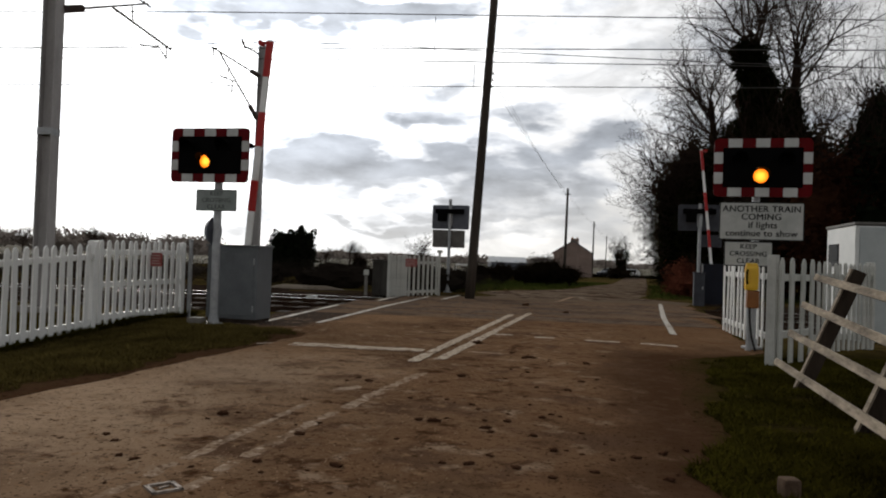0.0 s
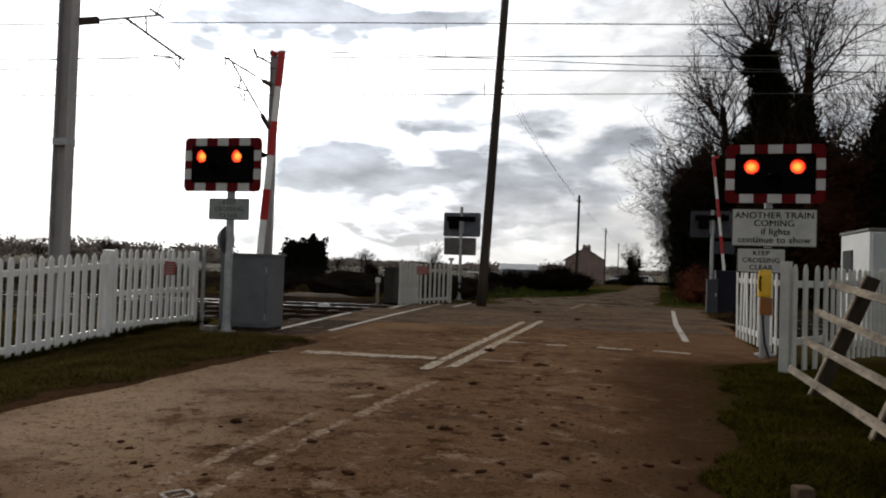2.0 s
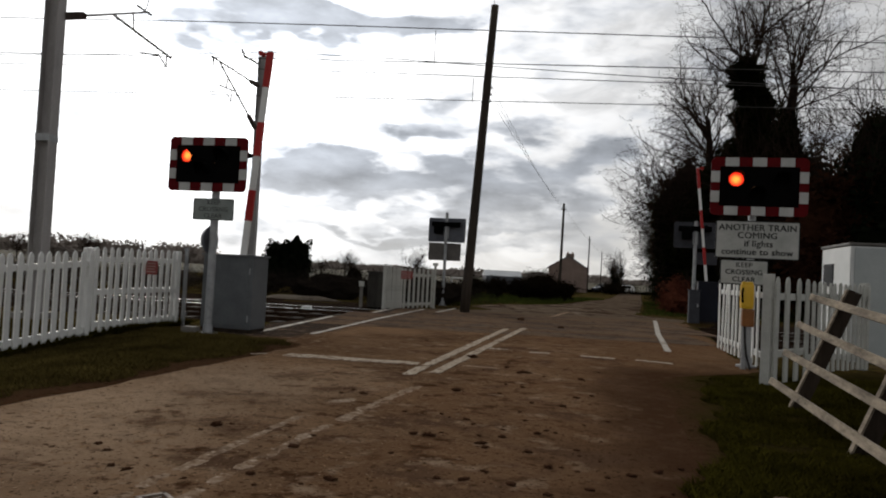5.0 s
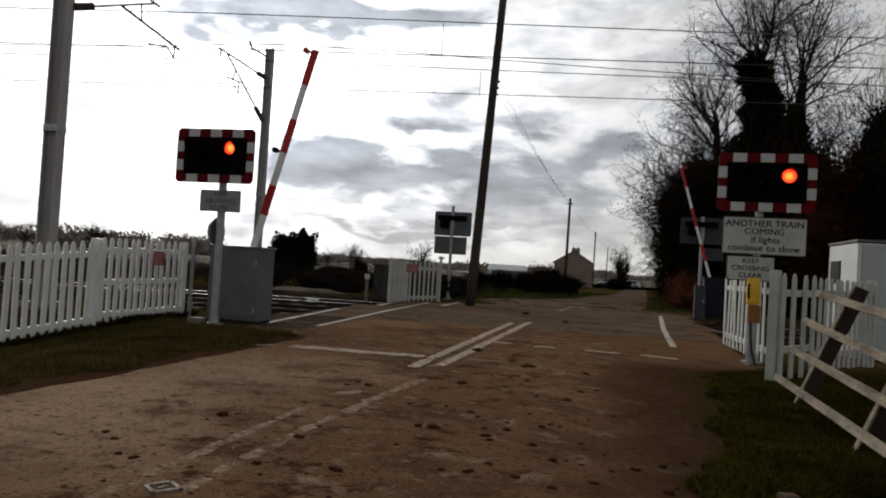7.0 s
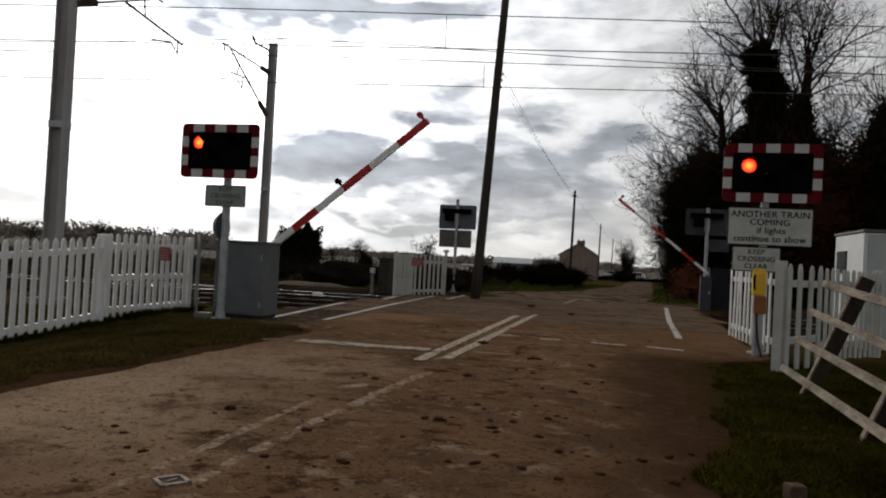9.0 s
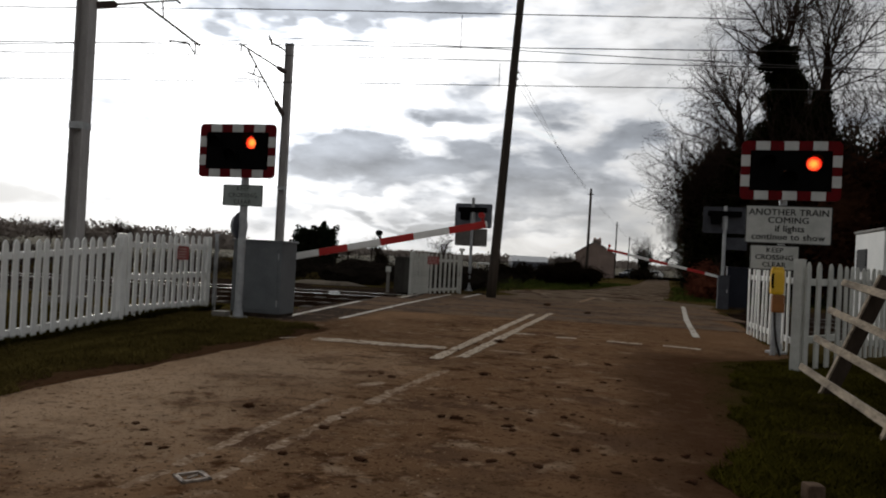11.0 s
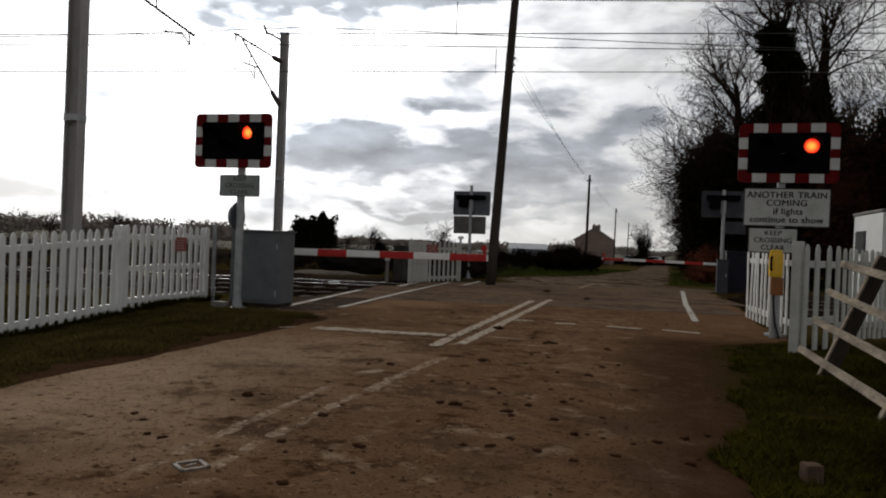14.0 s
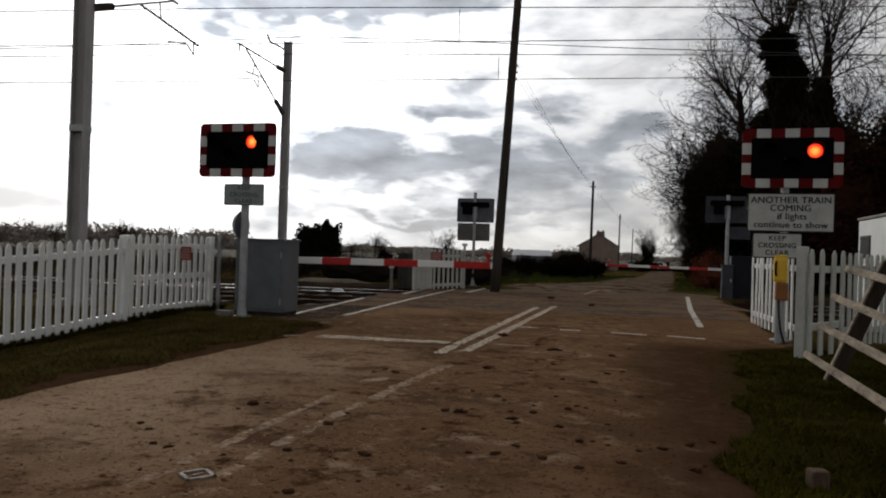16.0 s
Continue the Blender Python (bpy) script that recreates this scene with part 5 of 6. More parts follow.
# ---------------------------------------------------------------- vegetation
def leaf_cloud(bm, centre, radii, count, size, seed, shell=0.55, lump=0.35, slim=0.6):
    """Small leaf quads scattered through an uneven ellipsoid, denser towards its skin."""
    rnd = random.Random(seed)
    c = Vector(centre)
    for _ in range(count):
        d = Vector((rnd.gauss(0, 1), rnd.gauss(0, 1), rnd.gauss(0, 1))).normalized()
        k = shell + (1 - shell) * rnd.random()
        k *= 1 + lump * noise.noise(d * 2.3 + c * 0.37) * 1.6
        p = c + Vector((d.x * radii[0], d.y * radii[1], d.z * radii[2])) * k
        a = Vector((rnd.gauss(0, 1), rnd.gauss(0, 1), rnd.gauss(0, 1))).normalized()
        b = a.orthogonal().normalized()
        s = size * rnd.uniform(0.6, 1.4)
        a, b = a * s, b * s * slim
        vs = [bm.verts.new(q) for q in (p - a, p + b, p + a, p - b)]
        bm.faces.new(vs)


def grow(bm, rnd, p, d, length, r, depth, spread=0.5, up=0.12, n=4, twig=0.006):
    """A branch that bends, tapers and forks."""
    steps = 3
    for i in range(steps):
        d = (d + Vector((rnd.gauss(0, 1), rnd.gauss(0, 1), rnd.gauss(0, 1))) * 0.13 + Vector((0, 0, up * 0.4))).normalized()
        q = p + d * (length / steps)
        r2 = max(r * 0.88, twig)
        tube(bm, p, q, r, r2, n if r > 0.02 else 3, False)
        if depth > 0 and i > 0 and rnd.random() < 0.75:
            side = d.orthogonal().normalized()
            side.rotate(Matrix.Rotation(rnd.uniform(0, 6.28), 3, d))
            grow(bm, rnd, q, (d + side * rnd.uniform(spread * 0.7, spread * 1.6)).normalized(), length * rnd.uniform(0.5, 0.75), r2 * 0.55, depth - 1, spread, up, n, twig)
        p, r = q, r2
    if depth > 0:
        for k in range(2 if rnd.random() < 0.7 else 3):
            side = d.orthogonal().normalized()
            side.rotate(Matrix.Rotation(rnd.uniform(0, 6.28), 3, d))
            grow(bm, rnd, p, (d + side * rnd.uniform(spread * 0.5, spread * 1.2)).normalized(), length * rnd.uniform(0.62, 0.85), r * 0.7, depth - 1, spread, up, n, twig)


def shoot(verts, faces, rnd, p, d, length, r, order, lift, twig):
    """A tapering branch that wanders, with side shoots of lower order along it."""
    n = max(2, int(length / (0.32 if order > 1 else 0.22)))
    seg = length / n
    sides = 6 if r > 0.06 else 4 if r > 0.03 else 3
    turn = rnd.uniform(0, 6.28)
    side = d.orthogonal().normalized()
    base = None
    kids = []
    for i in range(n + 1):
        f = i / n
        rr = max(r * (1 - 0.72 * f), twig * (1 - 0.5 * f))
        side = (side - d * side.dot(d)).normalized()
        other = d.cross(side)
        k = len(verts)
        for j in range(sides):
            q = 6.2832 * j / sides
            verts.append(p + (side * math.cos(q) + other * math.sin(q)) * rr)
        if base is not None:
            for j in range(sides):
                faces.append((base + j, base + (j + 1) % sides, k + (j + 1) % sides, k + j))
        base = k
        if order > 0 and i > 0 and f > 0.16:
            for _ in range(2 if rnd.random() < (0.85 if order < 3 else 0.5) else 1):
                turn += 2.4 + rnd.uniform(-0.5, 0.5)
                out = side * math.cos(turn) + other * math.sin(turn)
                a = radians(rnd.uniform(32, 68))
                kids.append((p.copy(), (d * math.cos(a) + out * math.sin(a)).normalized(), length * rnd.uniform(0.28, 0.55) * (1.1 - 0.45 * f), rr * rnd.uniform(0.42, 0.66)))
        bend = Vector((rnd.gauss(0, 1), rnd.gauss(0, 1), rnd.gauss(0, 1))) * (0.14 if order > 2 else 0.2)
        d = (d + bend + Vector((0, 0, lift))).normalized()
        p = p + d * seg
    for q, e, ln, rr in kids:
        if ln > 0.13:
            shoot(verts, faces, rnd, q, e, ln, rr, order - 1, lift * 0.7, twig)


def bare_tree(x, y, seed, label, trunk, radius, limbs, ivy=None, twig=0.0056, order=4):
    """trunk: points from the foot up; limbs: (count, z from, to, bearing, spread, rise from, to, length from, to)."""
    t = thing("tree", pose(x, y, zg(x, y) - 0.05), label, "tree", "bare trees")
    rnd = random.Random(seed)
    pts = [Vector(p) for p in trunk]
    bm = bmesh.new()
    path_tube(bm, pts, radius * 1.2, 9, radius * 0.5)
    part("trunk", bm, M_BARK, t, smooth=True)
    verts, faces = [], []
    for count, z0, z1, bearing, spread, e0, e1, l0, l1 in limbs:
        for i in range(count):
            z = z0 + (z1 - z0) * (i + rnd.random()) / count
            at = pts[-1]
            for a, b in zip(pts, pts[1:]):
                if a.z <= z <= b.z:
                    at = a.lerp(b, (z - a.z) / (b.z - a.z))
            az = radians(bearing + spread * (2 * ((i * 0.618 + rnd.uniform(-0.1, 0.1)) % 1.0) - 1))
            el = radians(rnd.uniform(e0, e1))
            d = Vector((math.cos(az) * math.cos(el), math.sin(az) * math.cos(el), math.sin(el)))
            ln = rnd.uniform(l0, l1)
            shoot(verts, faces, rnd, at.copy(), d, ln, min(radius * 0.5, 0.0105 * ln + 0.01), order, 0.035, twig)
    me = bpy.data.meshes.new("crown")
    me.from_pydata(verts, [], faces)
    me.materials.append(M_BARK)
    c = new("crown", me)
    c.parent = t
    tagged(c, "bare branching crown")
    if ivy:
        bm = bmesh.new()
        for (cx, cy, cz), rd, cnt in ivy:
            leaf_cloud(bm, (cx, cy, cz), rd, cnt * 2, 0.085, seed + int(cz * 10), 0.25, 0.5)
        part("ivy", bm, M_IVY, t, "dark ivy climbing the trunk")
    return t


def bush(name, x, y, blobs, mat, label, category, size, seed, twigs=0):
    t = thing(name, pose(x, y, zg(x, y)), label, category)
    bm = bmesh.new()
    for i, (c, r, cnt) in enumerate(blobs):
        leaf_cloud(bm, c, r, cnt, size * (1.5 if mat is M_HEDGE else 1), seed + i, 0.3, 0.45, 0.22 if mat in (M_HEDGE, M_HAZEHEDGE, M_LINEHEDGE) else 0.6)
    part("foliage", bm, mat, t)
    bm = bmesh.new()
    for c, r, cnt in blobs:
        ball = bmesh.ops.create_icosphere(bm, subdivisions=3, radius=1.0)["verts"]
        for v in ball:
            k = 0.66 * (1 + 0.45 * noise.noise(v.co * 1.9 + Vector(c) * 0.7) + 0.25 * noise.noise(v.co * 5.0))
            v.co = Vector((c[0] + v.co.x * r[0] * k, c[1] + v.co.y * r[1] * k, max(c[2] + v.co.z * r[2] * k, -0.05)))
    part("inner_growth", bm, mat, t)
    bm = bmesh.new()
    rnd = random.Random(seed)
    for c, r, cnt in blobs:
        tube(bm, (c[0] * 0.6, c[1] * 0.6, -0.1), (c[0], c[1], c[2]), 0.06, 0.03, 5)
        for k in range(twigs):
            d = Vector((rnd.gauss(0, 1), rnd.gauss(0, 1), abs(rnd.gauss(0, 1)) + 0.4)).normalized()
            grow(bm, rnd, Vector(c), d, r[2] * 0.8, 0.03, 2, 0.5, 0.1, 3, 0.008)
    part("stem", bm, M_BARK, t)
    return t


def build_vegetation():
    # big trees on the far side of the tracks, right of the lane
    bare_tree(13.3, 30.5, 11, "tall bare tree with its trunk wrapped in dark ivy",
              [(0, 0, 0), (0.05, 0, 4), (-0.05, 0, 8), (-0.15, 0, 10.8)], 0.36,
              [(4, 8.8, 10.4, 180, 50, 30, 55, 2.6, 3.6), (7, 9.8, 10.8, 100, 180, 38, 78, 3.6, 5.2), (2, 9.0, 10.0, 0, 30, 55, 70, 4.0, 5.0)],
              [((-0.20, 0, 10.2), (0.78, 0.7, 0.78), 3600), ((0.15, 0, 8.9), (0.92, 0.8, 1.1), 5200), ((0.3, 0, 7.2), (1.35, 1.0, 1.6), 8600), ((1.1, 0, 6.2), (1.2, 0.9, 1.9), 6500), ((-0.9, 0, 5.6), (1.0, 0.9, 1.7), 4600), ((0.0, 0, 5.0), (1.7, 1.2, 1.9), 8000), ((0, 0, 2.5), (1.4, 1.0, 2.6), 3500)])
    bare_tree(15.3, 31.5, 23, "tall bare tree with upright forking limbs",
              [(0, 0, 0), (0.0, 0, 4), (0.1, 0, 8), (0.35, 0, 10.4)], 0.34,
              [(6, 9.0, 10.4, 100, 180, 58, 86, 4.0, 5.8), (5, 8.6, 10.2, 0, 50, 32, 58, 3.4, 4.8), (7, 5.6, 8.4, 0, 45, 0, 35, 2.0, 3.0), (2, 7.6, 8.6, 180, 30, 62, 75, 3.5, 4.5)],
              [((0.12, 0, 8.3), (0.48, 0.45, 1.0), 1500), ((0.0, 0, 6.9), (0.85, 0.7, 1.5), 4600), ((-0.9, 0, 6.4), (1.0, 0.8, 1.7), 3600), ((0, 0, 4.0), (1.3, 1.0, 2.2), 4600), ((0, 0, 2.0), (1.2, 0.9, 2.2), 2400)])
    bare_tree(12.75, 33.0, 33, "bare tree with wide spreading limbs",
              [(0, 0, 0), (0.0, 0, 4), (-0.1, 0, 7.0), (-0.3, 0, 8.8)], 0.22,
              [(11, 5.6, 8.8, 180, 55, 20, 55, 2.8, 4.0), (8, 6.8, 8.8, 130, 110, 45, 75, 2.6, 4.0), (4, 4.6, 6.4, 180, 70, 0, 25, 2.0, 3.0)],
              [((0, 0, 2.5), (1.6, 1.2, 2.8), 5000), ((0.6, 0, 5.4), (1.1, 0.9, 1.9), 4200)], 0.0075)
    bare_tree(13.7, 38.0, 38, "bare tree reaching over the lane",
              [(0, 0, 0), (-0.1, 0, 3), (-0.3, 0, 6.0)], 0.22,
              [(14, 3.6, 6.0, 180, 60, 10, 58, 3.2, 4.6), (5, 4.6, 6.0, 90, 170, 45, 80, 2.6, 4.2), (4, 2.6, 4.0, 185, 55, 0, 25, 2.6, 3.8)],
              [((0, 0, 2.6), (1.7, 1.5, 2.8), 5400), ((0.2, 0, 4.8), (1.3, 1.2, 1.6), 3200)], 0.0075)
    for x, y, sd in ((17.2, 48.0, 41), (20.6, 59.0, 43), (24.8, 76.0, 47)):
        bare_tree(x, y, sd, "bare tree with fine spreading twigs beside the lane",
                  [(0, 0, 0), (-0.1, 0, 2.4), (-0.2, 0, 5.0)], 0.22,
                  [(17, 2.4, 5.0, 180, 75, 8, 60, 2.6, 4.4), (6, 3.4, 5.0, 60, 170, 40, 80, 2.4, 4.2)],
                  [((0, 0, 2.3), (2.0, 1.8, 2.8), 5600)], 0.0095, 3)
    bare_tree(29.9, 115.0, 53, "distant tree thick with ivy beside the lane", [(0, 0, 0), (0, 0, 3.4)], 0.3,
              [(16, 1.8, 3.4, 90, 180, 15, 85, 2.2, 3.6)], [((0, 0, 2.2), (0.9, 0.8, 2.2), 1500), ((0.8, 0, 3.4), (0.5, 0.5, 1.4), 500), ((-0.6, 0, 3.2), (0.4, 0.4, 1.2), 350)], 0.016, 3)
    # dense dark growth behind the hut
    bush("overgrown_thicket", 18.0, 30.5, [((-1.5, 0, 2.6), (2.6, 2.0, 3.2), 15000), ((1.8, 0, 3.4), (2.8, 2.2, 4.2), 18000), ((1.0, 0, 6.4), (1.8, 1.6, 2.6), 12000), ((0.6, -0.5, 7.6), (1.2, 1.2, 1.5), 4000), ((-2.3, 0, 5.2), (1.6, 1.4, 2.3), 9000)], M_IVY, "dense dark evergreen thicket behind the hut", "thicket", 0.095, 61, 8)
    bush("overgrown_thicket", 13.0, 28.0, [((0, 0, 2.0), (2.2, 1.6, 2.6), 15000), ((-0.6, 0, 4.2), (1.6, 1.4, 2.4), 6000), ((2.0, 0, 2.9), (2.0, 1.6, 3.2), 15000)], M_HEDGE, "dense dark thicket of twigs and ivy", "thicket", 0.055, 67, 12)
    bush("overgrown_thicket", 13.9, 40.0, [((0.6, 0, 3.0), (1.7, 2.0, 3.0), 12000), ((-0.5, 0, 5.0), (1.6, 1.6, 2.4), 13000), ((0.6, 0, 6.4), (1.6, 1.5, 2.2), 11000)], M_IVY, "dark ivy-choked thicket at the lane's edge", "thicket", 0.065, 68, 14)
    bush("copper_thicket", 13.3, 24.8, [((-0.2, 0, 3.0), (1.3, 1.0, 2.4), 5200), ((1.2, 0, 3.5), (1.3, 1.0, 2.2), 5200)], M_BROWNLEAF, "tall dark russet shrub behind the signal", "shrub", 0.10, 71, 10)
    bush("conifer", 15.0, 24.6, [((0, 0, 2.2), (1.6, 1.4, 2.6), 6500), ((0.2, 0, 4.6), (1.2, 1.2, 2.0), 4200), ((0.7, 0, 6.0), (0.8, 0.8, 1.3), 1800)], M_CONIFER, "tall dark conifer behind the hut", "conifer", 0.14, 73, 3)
    # hedge down the right of the lane
    for i in range(9):
        y = 34 + i * 6.5
        x = road_x(y) + 5.2 + 0.3 * math.sin(i * 2.1)
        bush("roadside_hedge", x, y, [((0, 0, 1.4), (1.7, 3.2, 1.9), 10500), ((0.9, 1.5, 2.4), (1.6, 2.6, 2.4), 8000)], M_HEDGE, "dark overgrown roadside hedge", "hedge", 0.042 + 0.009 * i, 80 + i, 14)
    bush("beech_hedge", 10.15, 29.0, [((0, 0, 0.55), (0.75, 1.6, 0.75), 5200), ((0.5, 1.8, 0.65), (0.7, 1.4, 0.8), 4600)], M_BEECH, "low russet beech hedge beside the lane", "hedge", 0.04, 97, 4)
    # beyond the tracks on the left
    for i in range(8):
        a = -26 + i * 3.4
        p = rail_at(a, 26.4 + 0.3 * math.sin(i * 1.7))
        bush("lineside_hedge", p.x, p.y, [((0, 0, 0.40), (2.3, 0.8, 0.66 if i > 4 else 0.56), 19000)], M_LINEHEDGE if i > 4 else M_HAZEHEDGE, "low dark lineside hedge beyond the far track" if i > 4 else "low bare brown hedge beyond the far track, paled for haze", "hedge", 0.036, 110 + i, 0)
    bush("conifer", -15.2, 80, [((-1.1, 0, 2.0), (1.4, 1.4, 2.0), 9000), ((1.0, 0, 2.2), (1.5, 1.4, 2.3), 10000), ((-0.2, 0, 1.4), (2.2, 1.4, 1.6), 8000), ((0.9, 0, 3.9), (0.45, 0.45, 1.0), 1500), ((-1.3, 0, 3.5), (0.4, 0.4, 0.9), 1100), ((1.9, 0, 3.3), (0.4, 0.4, 0.9), 1100), ((-0.2, 0, 3.2), (0.45, 0.45, 0.9), 1100)], M_CONIFER, "round dark conifer standing in the field", "conifer", 0.15, 131, 0)
    for x, y, h, s in ((-15.5, 140.0, 5.2, 141), (-13.6, 95.0, 3.6, 142), (-9.5, 92.0, 4.6, 143), (-1.4, 96.0, 5.6, 144), (-69.0, 150.0, 6.8, 145), (-84.0, 152.0, 6.4, 146), (-76.0, 170.0, 6.0, 147)):
        bare_tree(x, y, s, "small bare tree out in the fields", [(0, 0, 0), (0, 0, h * 0.5)], 0.13, [(16, h * 0.2, h * 0.5, 90, 180, 15, 88, h * 0.34, h * 0.50)], None, 0.015, 3)
    bush("field_shrub", -8.9, 92.0, [((0, 0, 0.9), (1.2, 1.0, 1.2), 900)], M_HEDGE, "dark shrub at the field's edge", "shrub", 0.14, 150, 0)
    bush("roadside_bush", 6.75, 45.0, [((0, 0, 0.55), (1.3, 1.1, 1.05), 7000), ((0.7, 0.2, 0.65), (1.0, 0.9, 1.1), 5200)], M_HEDGE, "round dark bush beside the lane", "bush", 0.05, 151, 0)
    for i in range(5):
        x, y = 2.5 + i * 1.25, 38.0 + i * 0.4
        bush("garden_hedge", x, y, [((0, 0, 0.6), (0.9, 0.6, 0.52), 3200)], M_HEDGE, "low dark garden hedge beyond the crossing", "hedge", 0.045, 160 + i, 0)
    for x, y, r, s in ((29.0, 112, (2.5, 2.0, 0.9), 171), (33.5, 125, (3.0, 3.0, 1.0), 172), (26.5, 104, (1.6, 2.0, 0.8), 173)):
        bush("far_hedge", x, y, [((0, 0, 0.8), r, 900)], M_HEDGE, "distant dark hedge beside the lane", "hedge", 0.16, s, 0)


build_vegetation()


def build_far_woods():
    """A broken line of bare woods and hedges along the horizon."""
    rnd = random.Random(5)
    bm = bmesh.new()
    for i in range(300):
        az = radians(rnd.uniform(-45, 45))
        d = rnd.uniform(260, 620)
        x, y = d * math.sin(az), d * math.cos(az)
        if y < 120:
            continue
        h = rnd.uniform(2.0, 6.0) * (1.9 if az < radians(-17) else 0.8) * (d / 420) ** 0.7
        leaf_cloud(bm, (x, y, h * 0.42), (rnd.uniform(6, 16), 5, h * 0.55), 420, 0.85, i, 0.0, 0.22, 0.45)
    solid("far_woods", bm, M_FARWOOD, "distant brown woods and hedges along the flat horizon", "woods", kind="stuff")
    bm = bmesh.new()
    prev = None
    for i in range(61):
        az = radians(-70 + 140 * i / 60)
        row = []
        for d, z in ((120, -0.72), (240, -0.3), (420, 0.6), (800, 3.5), (1400, 7.0)):
            k = 1.0 if az < radians(5) else 0.35
            row.append(bm.verts.new((d * math.sin(az), d * math.cos(az), z * k + (0 if z > 0 else 0))))
        if prev:
            for j in range(4):
                bm.faces.new((prev[j], prev[j + 1], row[j + 1], row[j]))
        prev = row
    solid("far_field", bm, M_FIELD, "bare brown fields rising slightly towards the horizon", "field", kind="structure", smooth=True)


build_far_woods()


# ---------------------------------------------------------------- far buildings and cars
def build_house():
    h = thing("cottage", pose(21.25, 110.0, -0.85, 0, 0, -11), "small brick cottage with a slate roof and chimneys", "house")
    w, d, e, r = 5.75, 8.0, 3.65, 5.4
    bm = bmesh.new()
    prism(bm, [(-w / 2, 0), (w / 2, 0), (w / 2, e), (0, r), (-w / 2, e)], 0, d)
    part("wall", bm, M_BRICK, h)
    for s in (-1, 1):
        bm = bmesh.new()
        nx, nz = s * (r - e), w / 2
        k = math.hypot(nx, nz)
        o = [(0, r + 0.02), (s * (w / 2 + 0.25), e - 0.16), (s * (w / 2 + 0.25), e - 0.02), (0, r + 0.18)]
        prism(bm, o, -0.12, d + 0.12)
        part("roof", bm, M_SLATE, h, "slate roof slope")
    for x, y in ((0.25, 0.6), (0.2, d - 0.6)):
        c = part("chimney", new_box((x, y, r + 0.1), (1.2, 0.5, 0.75), None, 0.02), M_BRICK, h, "brick chimney stack")
        for k in (-0.18, 0.18):
            bm = bmesh.new()
            tube(bm, (x + k * 2, y, r + 0.45), (x + k * 2, y, r + 0.68), 0.12, 0.10, 8)
            part("chimney_pot", bm, M_ORANGE, c)


def build_shed():
    s = thing("farm_shed", pose(15.5, 150.0, -0.8, 0, 0, 4), "long farm shed with a pale sheet roof", "farm building")
    part("wall", new_box((0, 0, 0.95), (7.2, 5, 1.9), None, 0.02), M_BACKGREY, s)
    bm = bmesh.new()
    prism(bm, [(-2.7, 1.85), (2.7, 1.85), (0, 3.0)], -3.8, 3.8, pose(0, 0, 0, 0, 0, 90))
    part("roof", bm, M_PALEROOF, s, "pale grey sheet roof")
    for x in (-2.2, 0, 2.2):
        part("window", new_box((x, -2.51, 1.1), (0.9, 0.04, 0.6)), M_GLASS, s)


def build_car(x, y, rz, paint, label):
    c = thing("parked_car", pose(x, y, zg(x, y), 0, 0, rz), label, "car", "parked cars")
    bm = bmesh.new()
    prism(bm, [(-2.0, 0.28), (2.0, 0.28), (2.05, 0.75), (1.2, 0.88), (0.55, 1.40), (-1.25, 1.42), (-1.95, 0.92)], -0.82, 0.82)
    bmesh.ops.bevel(bm, geom=list(bm.edges), offset=0.06, segments=2, affect="EDGES")
    part("body", bm, paint, c)
    part("windscreen", new_box((0.9, 0, 1.14), (0.02, 1.3, 0.42), pose(0, 0, 0, 0, 0, 0)), M_GLASS, c)
    part("rear_window", new_box((-1.68, 0, 1.18), (0.02, 1.3, 0.36)), M_GLASS, c)
    for s in (-1, 1):
        part("side_window", new_box((-0.3, s * 0.83, 1.14), (1.7, 0.02, 0.36)), M_GLASS, c)
        for wx in (-1.25, 1.25):
            bm = bmesh.new()
            tube(bm, (wx, s * 0.72, 0.31), (wx, s * 0.86, 0.31), 0.31, 0.31, 16)
            wl = part("wheel", bm, M_RUBBER, c)
            bm = bmesh.new()
            tube(bm, (wx, s * 0.80, 0.31), (wx, s * 0.875, 0.31), 0.19, 0.17, 12)
            part("rim", bm, M_GALV, wl)


build_house()
build_shed()
build_car(32.0, 119.0, 200, M_CARWHITE, "white car parked beside the lane")
build_car(28.6, 117.0, 210, M_CARDARK, "dark car parked on the verge near the cottage")


